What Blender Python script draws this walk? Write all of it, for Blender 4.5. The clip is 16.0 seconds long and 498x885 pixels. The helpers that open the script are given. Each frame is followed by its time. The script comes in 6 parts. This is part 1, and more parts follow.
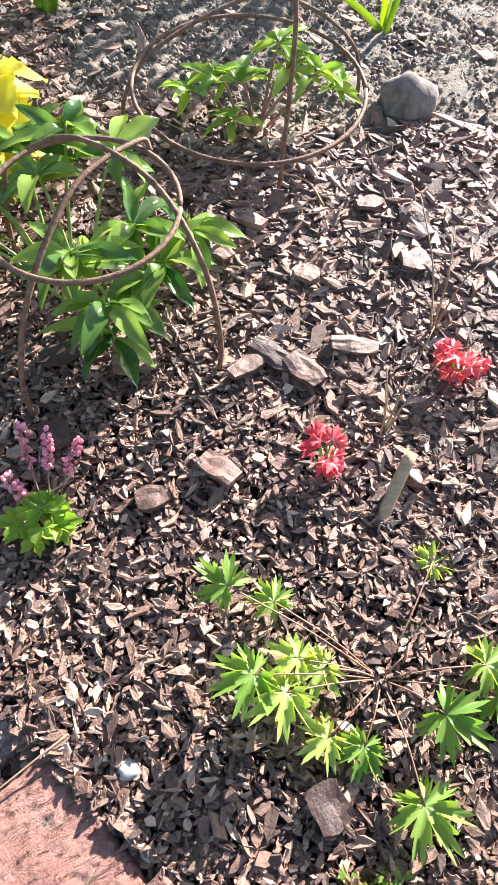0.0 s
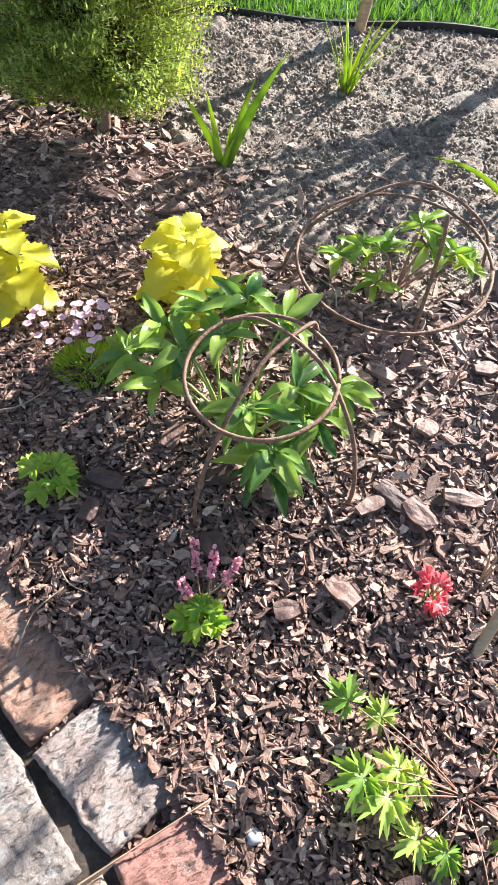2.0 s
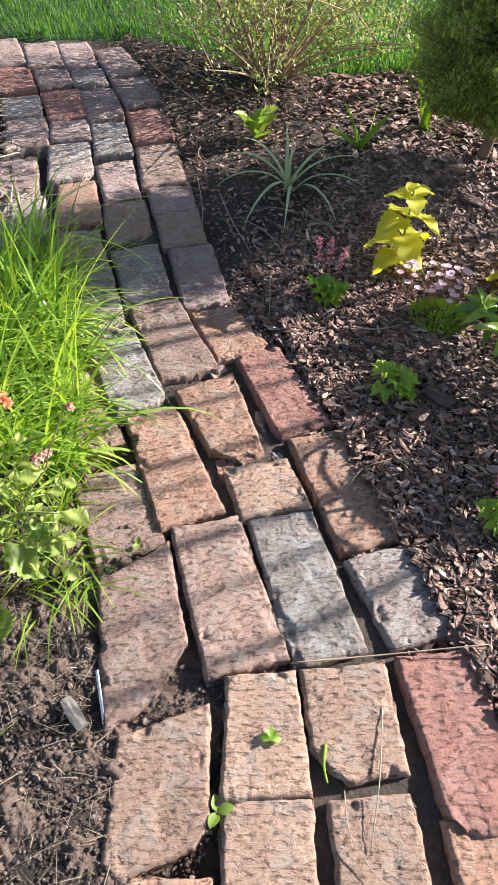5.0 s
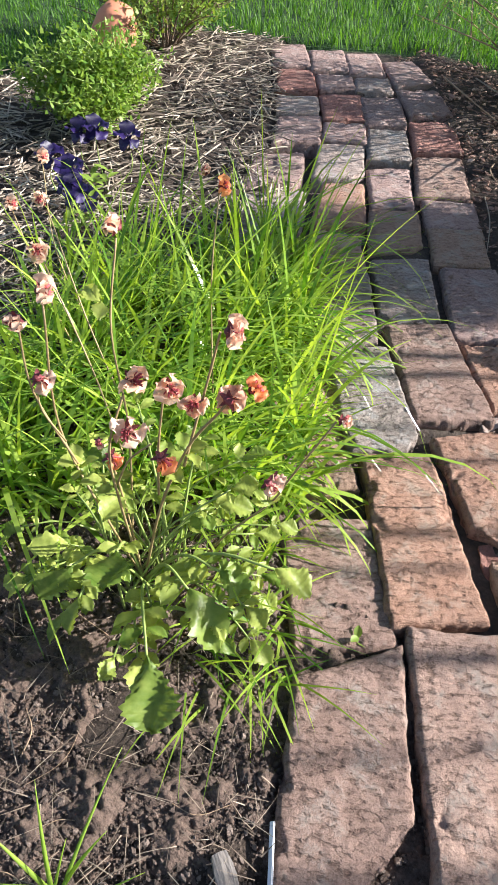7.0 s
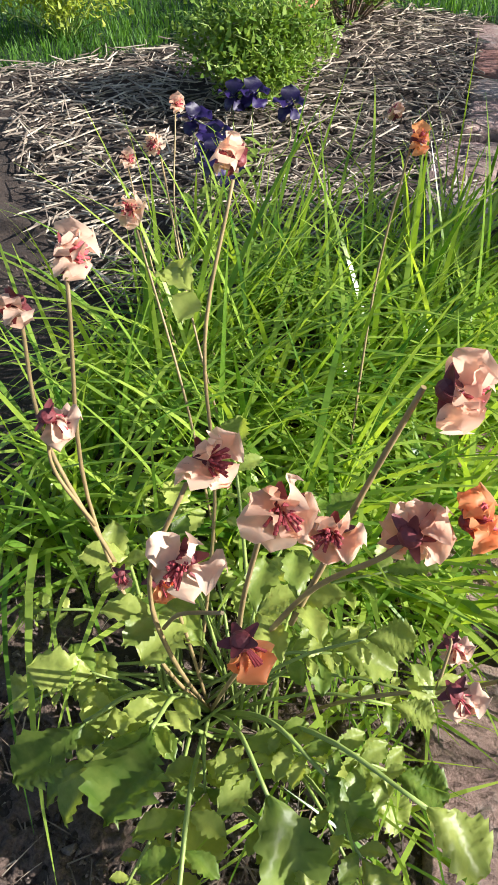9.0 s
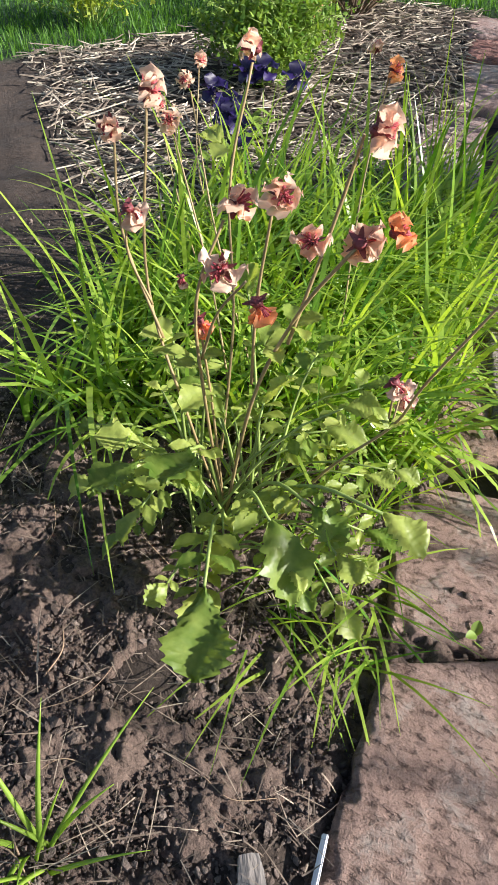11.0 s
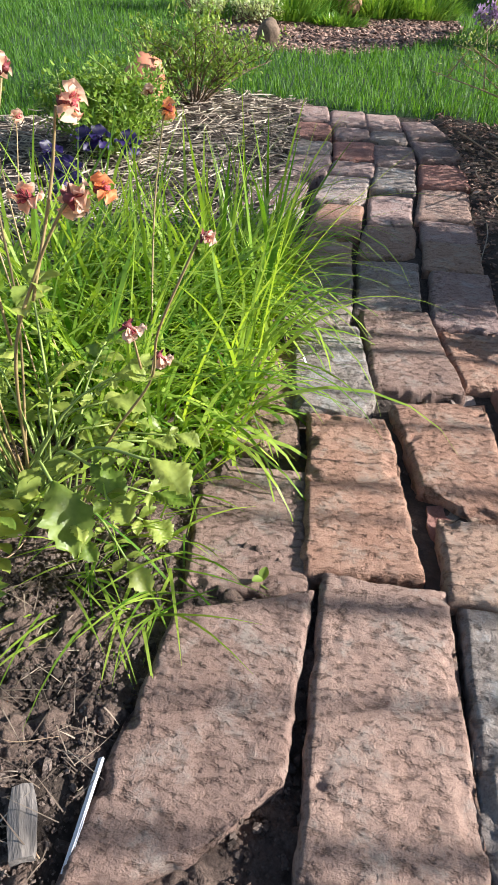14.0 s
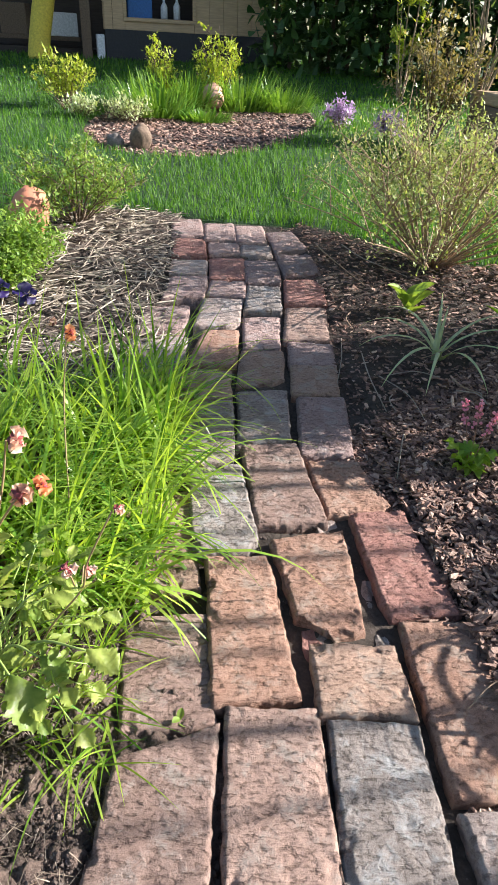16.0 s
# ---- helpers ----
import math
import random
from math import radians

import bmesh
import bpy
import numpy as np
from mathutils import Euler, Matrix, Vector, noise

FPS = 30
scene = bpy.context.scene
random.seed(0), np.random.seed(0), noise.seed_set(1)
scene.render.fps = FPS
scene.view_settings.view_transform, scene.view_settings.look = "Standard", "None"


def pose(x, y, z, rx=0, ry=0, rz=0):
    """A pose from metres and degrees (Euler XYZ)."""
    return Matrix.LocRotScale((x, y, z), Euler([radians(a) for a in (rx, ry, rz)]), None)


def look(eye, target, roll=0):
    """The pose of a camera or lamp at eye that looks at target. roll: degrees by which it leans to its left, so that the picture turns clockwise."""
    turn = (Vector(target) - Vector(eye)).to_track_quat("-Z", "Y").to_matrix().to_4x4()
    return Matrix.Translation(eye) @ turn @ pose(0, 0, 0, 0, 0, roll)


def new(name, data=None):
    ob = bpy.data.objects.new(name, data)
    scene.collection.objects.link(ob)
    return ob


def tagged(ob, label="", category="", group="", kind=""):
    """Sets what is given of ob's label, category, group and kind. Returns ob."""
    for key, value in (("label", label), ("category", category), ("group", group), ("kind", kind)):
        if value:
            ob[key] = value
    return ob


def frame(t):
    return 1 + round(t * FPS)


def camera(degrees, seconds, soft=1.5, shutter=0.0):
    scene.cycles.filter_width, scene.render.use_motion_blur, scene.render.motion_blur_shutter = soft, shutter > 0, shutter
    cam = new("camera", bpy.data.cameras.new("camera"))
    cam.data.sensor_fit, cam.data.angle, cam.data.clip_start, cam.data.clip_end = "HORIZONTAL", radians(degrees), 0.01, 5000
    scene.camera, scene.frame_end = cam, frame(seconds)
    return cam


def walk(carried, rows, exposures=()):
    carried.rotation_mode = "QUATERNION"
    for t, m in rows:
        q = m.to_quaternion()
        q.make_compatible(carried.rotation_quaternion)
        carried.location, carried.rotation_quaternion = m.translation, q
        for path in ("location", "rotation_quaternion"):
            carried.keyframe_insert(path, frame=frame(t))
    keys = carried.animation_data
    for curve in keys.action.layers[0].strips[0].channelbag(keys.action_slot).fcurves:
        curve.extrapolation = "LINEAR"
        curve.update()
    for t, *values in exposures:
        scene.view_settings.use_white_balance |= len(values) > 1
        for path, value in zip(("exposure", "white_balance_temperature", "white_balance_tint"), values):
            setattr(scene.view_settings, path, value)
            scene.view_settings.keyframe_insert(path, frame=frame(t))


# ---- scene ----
cam = camera(43.2, 16.0)
PATH = [
    (0, (0.006, 0.034, 0.723), (0.133, 1.121, -0.952), 8.5),
    (0.5, (-0.034, 0.042, 0.78), (0.065, 1.16, -0.875), 8.3),
    (1, (-0.07, 0.054, 0.838), (0.001, 1.196, -0.803), 7.8),
    (1.5, (-0.095, 0.058, 0.894), (-0.099, 1.217, -0.736), 6.6),
    (2, (-0.117, 0.026, 0.944), (-0.206, 1.201, -0.672), 6.7),
    (2.5, (-0.114, -0.04, 0.982), (-0.294, 1.146, -0.618), 6.5),
    (3, (-0.101, -0.13, 1.019), (-0.367, 1.07, -0.559), 6.1),
    (3.4, (-0.092, -0.207, 1.022), (-0.437, 1.003, -0.533), 5.4),
    (3.5, (-0.101, -0.227, 1.022), (-0.456, 0.984, -0.53), 5.6),
    (3.8, (-0.112, -0.283, 1.004), (-0.537, 0.935, -0.525), 5.0),
    (4, (-0.128, -0.308, 0.996), (-0.593, 0.893, -0.534), 4.8),
    (4.5, (-0.183, -0.361, 0.943), (-0.757, 0.818, -0.568), 5.0),
    (4.8, (-0.193, -0.373, 0.925), (-0.875, 0.733, -0.595), 2.2),
    (5, (-0.222, -0.418, 0.897), (-0.919, 0.709, -0.6), 4.2),
    (5.2, (-0.232, -0.428, 0.883), (-0.989, 0.665, -0.612), 3.5),
    (7.3, (-0.502, -0.336, 0.638), (-1.682, 0.465, -0.764), 2.5),
    (7.5, (-0.533, -0.32, 0.626), (-1.743, 0.435, -0.777), 2.2),
    (8, (-0.602, -0.283, 0.596), (-1.869, 0.372, -0.806), 1.6),
    (8.5, (-0.642, -0.257, 0.564), (-1.945, 0.325, -0.838), 0.9),
    (9, (-0.659, -0.251, 0.515), (-1.981, 0.276, -0.889), 0.4),
    (9.5, (-0.639, -0.254, 0.49), (-1.976, 0.232, -0.916), 0.1),
    (9.7, (-0.619, -0.262, 0.482), (-1.96, 0.222, -0.92), 0.2),
    (11.8, (-0.369, -0.372, 0.519), (-1.718, 0.195, -0.845), 1.4),
    (12, (-0.346, -0.379, 0.501), (-1.703, 0.203, -0.849), 1.5),
    (12.5, (-0.313, -0.373, 0.466), (-1.68, 0.245, -0.856), 1.9),
    (13, (-0.301, -0.339, 0.45), (-1.679, 0.336, -0.833), 2.2),
    (13.5, (-0.3, -0.306, 0.448), (-1.68, 0.448, -0.787), 2.4),
    (14, (-0.32, -0.269, 0.466), (-1.683, 0.575, -0.73), 2.9),
    (14.5, (-0.333, -0.244, 0.521), (-1.669, 0.688, -0.639), 3.1),
    (15, (-0.332, -0.241, 0.6), (-1.641, 0.758, -0.535), 3.0),
    (15.5, (-0.304, -0.263, 0.673), (-1.583, 0.8, -0.439), 3.0),
    (16, (-0.255, -0.306, 0.72), (-1.512, 0.82, -0.353), 3.1),
]
EXPOSURES = [(0, 2.1), (2.5, 2.0), (5, 1.6), (7.5, 1.45), (9, 1.2), (12.5, 1.2), (14, 1.3), (16, 1.55)]
walk(cam, [(t, look(eye, target, roll)) for t, eye, target, roll in PATH], EXPOSURES)

# ---- world and sun ----
SUN_AZ, SUN_EL = radians(57), radians(26)          # from +x towards +y, above the horizon
sun_way = Vector((math.cos(SUN_AZ) * math.cos(SUN_EL), math.sin(SUN_AZ) * math.cos(SUN_EL), math.sin(SUN_EL)))
world = bpy.data.worlds.new("sky")
scene.world = world
world.use_nodes = True
wn = world.node_tree.nodes
sky = wn.new("ShaderNodeTexSky")
sky.sky_type, sky.sun_disc = "NISHITA", False
sky.sun_elevation, sky.sun_rotation = SUN_EL, radians(90) - SUN_AZ
world.node_tree.links.new(sky.outputs[0], wn["Background"].inputs[0])
wn["Background"].inputs[1].default_value = 0.072
sun_data = bpy.data.lights.new("sun", "SUN")
sun_data.energy, sun_data.angle, sun_data.color = 5.0, radians(0.4), (1.0, 0.96, 0.935)
sun = new("sun", sun_data)
sun.matrix_world = look(sun_way * 30, (0, 0, 0))


# ---- materials ----
def nodes_of(name):
    m = bpy.data.materials.new(name)
    m.use_nodes = True
    return m, m.node_tree.nodes, m.node_tree.links


def noise_node(n, l, scale, detail=4, rough=0.6, coord="Object", stretch=None):
    tc = n.new("ShaderNodeTexCoord")
    src = tc.outputs[coord]
    if stretch:
        mp = n.new("ShaderNodeMapping")
        mp.inputs["Scale"].default_value = stretch
        l.new(src, mp.inputs[0])
        src = mp.outputs[0]
    t = n.new("ShaderNodeTexNoise")
    t.inputs["Scale"].default_value, t.inputs["Detail"].default_value, t.inputs["Roughness"].default_value = scale, detail, rough
    l.new(src, t.inputs["Vector"])
    return t


def ramp(n, l, source, *stops):
    r = n.new("ShaderNodeValToRGB")
    while len(r.color_ramp.elements) < len(stops):
        r.color_ramp.elements.new(0.5)
    for e, (p, c) in zip(r.color_ramp.elements, stops):
        e.position, e.color = p, (*c, 1)
    l.new(source, r.inputs[0])
    return r


def mix(n, l, a, b, fac, kind="MIX"):
    m = n.new("ShaderNodeMix")
    m.data_type, m.blend_type = "RGBA", kind
    for sock, v in ((m.inputs[0], fac), (m.inputs[6], a), (m.inputs[7], b)):
        if isinstance(v, (int, float)):
            sock.default_value = v
        elif isinstance(v, tuple):
            sock.default_value = (*v, 1)
        else:
            l.new(v, sock)
    return m.outputs[2]


def bump(n, l, height, strength, distance, target):
    b = n.new("ShaderNodeBump")
    b.inputs["Strength"].default_value, b.inputs["Distance"].default_value = strength, distance
    l.new(height, b.inputs["Height"])
    l.new(b.outputs[0], target.inputs["Normal"])


def island(n):
    return n.new("ShaderNodeNewGeometry").outputs["Random Per Island"]


def rough_stuff(name, stops, rough=0.8, scale=60.0, strength=0.5, spread=0.35, by="island"):
    """Matt natural matter: a colour for each piece, broken up by grain."""
    m, n, l = nodes_of(name)
    p = n["Principled BSDF"]
    pick = island(n) if by == "island" else n.new("ShaderNodeObjectInfo").outputs["Random"]
    base = ramp(n, l, pick, *stops)
    g = noise_node(n, l, scale, 5, 0.7)
    dark = ramp(n, l, g.outputs[0], (0.3, (1 - spread,) * 3), (0.75, (1 + spread,) * 3))
    l.new(mix(n, l, base.outputs[0], dark.outputs[0], 1.0, "MULTIPLY"), p.inputs["Base Color"])
    p.inputs["Roughness"].default_value = rough
    bump(n, l, g.outputs[0], strength, 0.004, p)
    return m


def leafy(name, dark, light, translucent=0.45, rough=0.4, vein=0.0, by="object", scale=25.0, glow=(1.25, 1.2, 0.55)):
    """Living leaf: gloss on top, light let through."""
    m, n, l = nodes_of(name)
    p = n["Principled BSDF"]
    out = n["Material Output"]
    pick = island(n) if by == "island" else n.new("ShaderNodeObjectInfo").outputs["Random"]
    g = noise_node(n, l, scale, 3, 0.6)
    add = n.new("ShaderNodeMath")
    add.operation = "ADD"
    half = n.new("ShaderNodeMath")
    half.operation = "MULTIPLY_ADD"
    half.inputs[1].default_value, half.inputs[2].default_value = 0.55, -0.05
    l.new(pick, half.inputs[0])
    scl = n.new("ShaderNodeMath")
    scl.operation = "MULTIPLY"
    scl.inputs[1].default_value = 0.5
    l.new(g.outputs[0], scl.inputs[0])
    l.new(half.outputs[0], add.inputs[0])
    l.new(scl.outputs[0], add.inputs[1])
    c = ramp(n, l, add.outputs[0], (0.15, dark), (0.85, light))
    l.new(c.outputs[0], p.inputs["Base Color"])
    p.inputs["Roughness"].default_value = rough
    bump(n, l, g.outputs[0], 0.25, 0.003, p)
    t = n.new("ShaderNodeBsdfTranslucent")
    warm = mix(n, l, c.outputs[0], glow, 1.0, "MULTIPLY")
    l.new(warm, t.inputs["Color"])
    s = n.new("ShaderNodeMixShader")
    s.inputs[0].default_value = translucent
    l.new(p.outputs[0], s.inputs[1])
    l.new(t.outputs[0], s.inputs[2])
    l.new(s.outputs[0], out.inputs["Surface"])
    return m


def ground_material():
    m, n, l = nodes_of("earth")
    p = n["Principled BSDF"]
    at = n.new("ShaderNodeVertexColor")
    at.layer_name = "cover"
    sep = n.new("ShaderNodeSeparateColor")
    l.new(at.outputs[0], sep.inputs[0])
    fine = noise_node(n, l, 90, 8, 0.75)
    wide = noise_node(n, l, 3.5, 5, 0.6)
    soil = ramp(n, l, fine.outputs[0], (0.3, (0.025, 0.017, 0.012)), (0.55, (0.065, 0.045, 0.033)), (0.8, (0.13, 0.095, 0.07)))
    sand = ramp(n, l, fine.outputs[0], (0.3, (0.17, 0.145, 0.12)), (0.6, (0.29, 0.25, 0.205)), (0.8, (0.4, 0.345, 0.285)))
    turf = ramp(n, l, wide.outputs[0], (0.3, (0.012, 0.04, 0.008)), (0.7, (0.025, 0.075, 0.014)))
    c = mix(n, l, soil.outputs[0], sand.outputs[0], sep.outputs[0])
    c = mix(n, l, c, turf.outputs[0], sep.outputs[1])
    tone = ramp(n, l, wide.outputs[0], (0.3, (0.75, 0.75, 0.75)), (0.7, (1.15, 1.15, 1.15)))
    l.new(mix(n, l, c, tone.outputs[0], 1.0, "MULTIPLY"), p.inputs["Base Color"])
    p.inputs["Roughness"].default_value = 0.95
    bump(n, l, fine.outputs[0], 0.9, 0.012, p)
    return m


def brick_material(name, a, b, lichen, amount):
    """Old fired clay: cloudy colour, sooty flecks, a bloom of lichen and a dragged, gritty face."""
    m, n, l = nodes_of(name)
    p = n["Principled BSDF"]
    info = n.new("ShaderNodeObjectInfo").outputs["Random"]
    wide = noise_node(n, l, 17, 6, 0.7)
    fine = noise_node(n, l, 170, 7, 0.75)
    grit = noise_node(n, l, 620, 4, 0.7)
    drag = noise_node(n, l, 1.0, 5, 0.62, stretch=(140, 58, 90))
    c = ramp(n, l, wide.outputs[0], (0.32, a), (0.68, b))
    tint = ramp(n, l, info, (0.0, (0.92, 0.9, 0.9)), (1.0, (1.24, 1.22, 1.2)))
    c = mix(n, l, c.outputs[0], tint.outputs[0], 1.0, "MULTIPLY")
    speck = ramp(n, l, fine.outputs[0], (0.3, (0.66, 0.62, 0.6)), (0.46, (1, 1, 1)), (0.72, (1.16, 1.14, 1.12)))
    c = mix(n, l, c, speck.outputs[0], 1.0, "MULTIPLY")
    fleck = ramp(n, l, grit.outputs[0], (0.3, (0.72, 0.7, 0.69)), (0.5, (1, 1, 1)), (0.75, (1.16, 1.15, 1.13)))
    c = mix(n, l, c, fleck.outputs[0], 1.0, "MULTIPLY")
    grey = noise_node(n, l, 21, 8, 0.75)
    mask = ramp(n, l, grey.outputs[0], (0.6 - 0.22 * amount, (0, 0, 0)), (0.7 - 0.18 * amount, (0.85, 0.85, 0.85)))
    c = mix(n, l, c, lichen, mask.outputs[0])
    soot = noise_node(n, l, 48, 7, 0.75)
    dirt = ramp(n, l, soot.outputs[0], (0.3, (0.42, 0.39, 0.37)), (0.41, (1, 1, 1)))
    c = mix(n, l, c, dirt.outputs[0], 1.0, "MULTIPLY")
    p.inputs["Roughness"].default_value = 0.92
    p.inputs["Specular IOR Level"].default_value = 0.3
    crease = ramp(n, l, drag.outputs[0], (0.34, (0, 0, 0)), (0.47, (0.8, 0.8, 0.8)), (0.7, (1, 1, 1)))
    worn = ramp(n, l, soot.outputs[0], (0.5, (0, 0, 0)), (0.64, (1, 1, 1)))
    crease = mix(n, l, crease.outputs[0], (0.9, 0.9, 0.9), worn.outputs[0])
    c = mix(n, l, c, mix(n, l, (0.62, 0.58, 0.56), (1.0, 1.0, 1.0), crease), 1.0, "MULTIPLY")
    l.new(c, p.inputs["Base Color"])
    h = mix(n, l, crease, fine.outputs[0], 0.35)
    h = mix(n, l, h, grit.outputs[0], 0.25)
    bump(n, l, h, 1.0, 0.009, p)
    return m


def plain(name, colour, rough=0.6, metal=0.0, scale=40.0, spread=0.25, strength=0.3, stretch=None):
    m, n, l = nodes_of(name)
    p = n["Principled BSDF"]
    g = noise_node(n, l, scale, 5, 0.65, stretch=stretch)
    k = ramp(n, l, g.outputs[0], (0.3, tuple(v * (1 - spread) for v in colour)), (0.72, tuple(v * (1 + spread) for v in colour)))
    l.new(k.outputs[0], p.inputs["Base Color"])
    p.inputs["Roughness"].default_value, p.inputs["Metallic"].default_value = rough, metal
    bump(n, l, g.outputs[0], strength, 0.004, p)
    return m


M_EARTH = ground_material()
M_CHIP = rough_stuff("bark_chip", [(0.0, (0.055, 0.03, 0.023)), (0.3, (0.15, 0.083, 0.06)), (0.65, (0.265, 0.15, 0.107)), (0.9, (0.4, 0.255, 0.188)), (1.0, (0.55, 0.395, 0.3))], 0.66, 140, 0.7)
M_BARK = rough_stuff("bark", [(0.0, (0.05, 0.025, 0.02)), (0.6, (0.13, 0.065, 0.048)), (1.0, (0.24, 0.15, 0.115))], 0.6, 55, 0.9, 0.5, by="object")
M_CLOD = rough_stuff("clod", [(0.0, (0.05, 0.035, 0.027)), (0.6, (0.13, 0.095, 0.076)), (1.0, (0.26, 0.2, 0.165))], 0.95, 420, 1.0)
M_SOIL = rough_stuff("bare_soil", [(0.0, (0.14, 0.096, 0.074)), (1.0, (0.15, 0.104, 0.081))], 0.95, 330, 1.0, 0.5, by="object")
M_SANDY = rough_stuff("sandy_soil", [(0.0, (0.22, 0.175, 0.136)), (1.0, (0.25, 0.2, 0.156))], 0.95, 160, 1.0, 0.4, by="object")
M_SAND = rough_stuff("dry_clod", [(0.0, (0.14, 0.113, 0.09)), (1.0, (0.29, 0.238, 0.19))], 0.95, 200, 0.6)
M_STRAW = rough_stuff("straw", [(0.0, (0.1, 0.075, 0.057)), (0.5, (0.29, 0.235, 0.18)), (1.0, (0.6, 0.52, 0.4))], 0.6, 80, 0.2)
M_ROOT = rough_stuff("dry_root", [(0.0, (0.08, 0.058, 0.042)), (0.6, (0.22, 0.165, 0.12)), (1.0, (0.42, 0.34, 0.25))], 0.8, 80, 0.2)
M_LAWN = leafy("lawn_blade", (0.03, 0.12, 0.015), (0.15, 0.31, 0.04), 0.5, 0.6, by="island")
M_GRASS = leafy("grass_blade", (0.07, 0.21, 0.02), (0.54, 0.7, 0.12), 0.5, 0.24, by="island", glow=(1.2, 1.15, 0.45))
BRICKS = {
    "orange": brick_material("brick_orange", (0.32, 0.18, 0.125), (0.41, 0.265, 0.195), (0.37, 0.29, 0.23), 0.35),
    "buff": brick_material("brick_buff", (0.32, 0.21, 0.155), (0.41, 0.29, 0.22), (0.35, 0.295, 0.245), 0.4),
    "red": brick_material("brick_red", (0.27, 0.13, 0.105), (0.36, 0.2, 0.165), (0.34, 0.25, 0.2), 0.2),
    "rose": brick_material("brick_rose", (0.3, 0.21, 0.188), (0.4, 0.295, 0.265), (0.37, 0.325, 0.3), 0.35),
    "grey": brick_material("brick_grey", (0.3, 0.24, 0.21), (0.39, 0.325, 0.29), (0.39, 0.365, 0.335), 0.45),
    "pale": brick_material("brick_pale", (0.2, 0.172, 0.152), (0.3, 0.262, 0.236), (0.37, 0.37, 0.36), 0.45),
    "brown": brick_material("brick_brown", (0.26, 0.175, 0.142), (0.35, 0.25, 0.205), (0.34, 0.29, 0.25), 0.35),
}


# ---- helpers of this scene ----
def clip01(v):
    return min(max(v, 0.0), 1.0)


def smooth(a, b, v):
    v = clip01((v - a) / (b - a))
    return v * v * (3 - 2 * v)


def across(x, y):
    """Metres from the path's planted edge into the bed."""
    return 0.6 * x + 0.8 * y


def along(x, y):
    return -0.87 * x + 0.5 * y


def edge_at(x, y):
    """Where the bricks end towards the bed: the path bows out a little on the way."""
    return -0.05 * np.exp(-((along(x, y) - 1.36) / 0.38) ** 2)


def path_z(x, y):
    return 0.055 * max(0.0, along(x, y) - 1.7)


def ground_z(x, y):
    d = across(x, y)
    up = path_z(x, y)
    bed = min(max(0.11 * (d - 0.08), 0.0), 0.09) + 0.02 * min(max(d - 0.9, 0.0), 1.0)
    return max(up, bed) if d > 0 else up - 0.012


def lawn_amount(x, y):
    """1 on the lawn, 0 on beds and path."""
    wob = 0.05 * noise.noise((x * 2.3, y * 2.3, 0))
    a = 0.14 * x - y + 2.38 + wob - 0.35 * smooth(-0.6, -1.6, x)          # behind the bed
    edge = -a
    end = (-x - 2.62 + 1.15 * (y - 1.37) + wob) if y > 1.05 else (-x - 2.99 + 0.2 * (1.26 - y) + wob)
    v = max(smooth(-0.03, 0.03, edge), smooth(-0.03, 0.03, end))
    ex, ey = (x + 4.55) * 0.82 + (y - 2.95) * 0.57, -(x + 4.55) * 0.57 + (y - 2.95) * 0.82
    island_bed = 1 - math.hypot(ey / 1.35, ex / 0.8) + 0.2 * wob
    return v * (1 - smooth(-0.03, 0.05, island_bed))


def sandy_amount(x, y):
    wob = 0.07 * noise.noise((x * 4.1, y * 4.1, 4))
    return smooth(-0.05, 0.05, y - 1.11 + wob) * smooth(-0.05, 0.05, x + 0.27 + 0.58 * (y - 1.14) + wob)


def mesh_object(name, verts, faces, material, parent=None, smooth_faces=False):
    me = bpy.data.meshes.new(name)
    me.from_pydata(verts, [], faces)
    me.materials.append(material)
    if smooth_faces:
        me.polygons.foreach_set("use_smooth", [True] * len(me.polygons))
    ob = new(name, me)
    if parent:
        ob.parent = parent
    return ob


def part(name, bm, material, parent, label=""):
    """Links a bmesh as one mesh object under a thing or a part."""
    me = bpy.data.meshes.new(name)
    bm.to_mesh(me)
    bm.free()
    me.materials.append(material)
    ob = new(name, me)
    ob.parent = parent
    if label:
        ob["label"] = label
    return ob


def shared(name, me, parent, m, label=""):
    """One more piece on a mesh that is there already."""
    ob = new(name, me)
    ob.parent = parent
    ob.matrix_basis = m
    if label:
        ob["label"] = label
    return ob


def thing(name, x, y, label, category, group="", rz=0.0, z=None):
    ob = new(name)
    ob.matrix_basis = pose(x, y, ground_z(x, y) if z is None else z, 0, 0, rz)
    ob.empty_display_size = 0.05
    return tagged(ob, label, category, group)


def many(name, verts, quads, material, label, category):
    """A joined mass of small pieces from arrays."""
    me = bpy.data.meshes.new(name)
    verts, quads = np.asarray(verts, "f"), np.asarray(quads, "i")
    me.vertices.add(len(verts))
    me.vertices.foreach_set("co", verts.ravel())
    k = quads.shape[1]
    me.loops.add(quads.size)
    me.loops.foreach_set("vertex_index", quads.ravel())
    me.polygons.add(len(quads))
    me.polygons.foreach_set("loop_start", np.arange(len(quads), dtype="i") * k)
    me.update(calc_edges=True)
    me.validate()
    me.shade_flat()
    me.materials.append(material)
    return tagged(new(name, me), label, category, kind="stuff")


rng = np.random.default_rng(7)
gz = np.vectorize(ground_z)


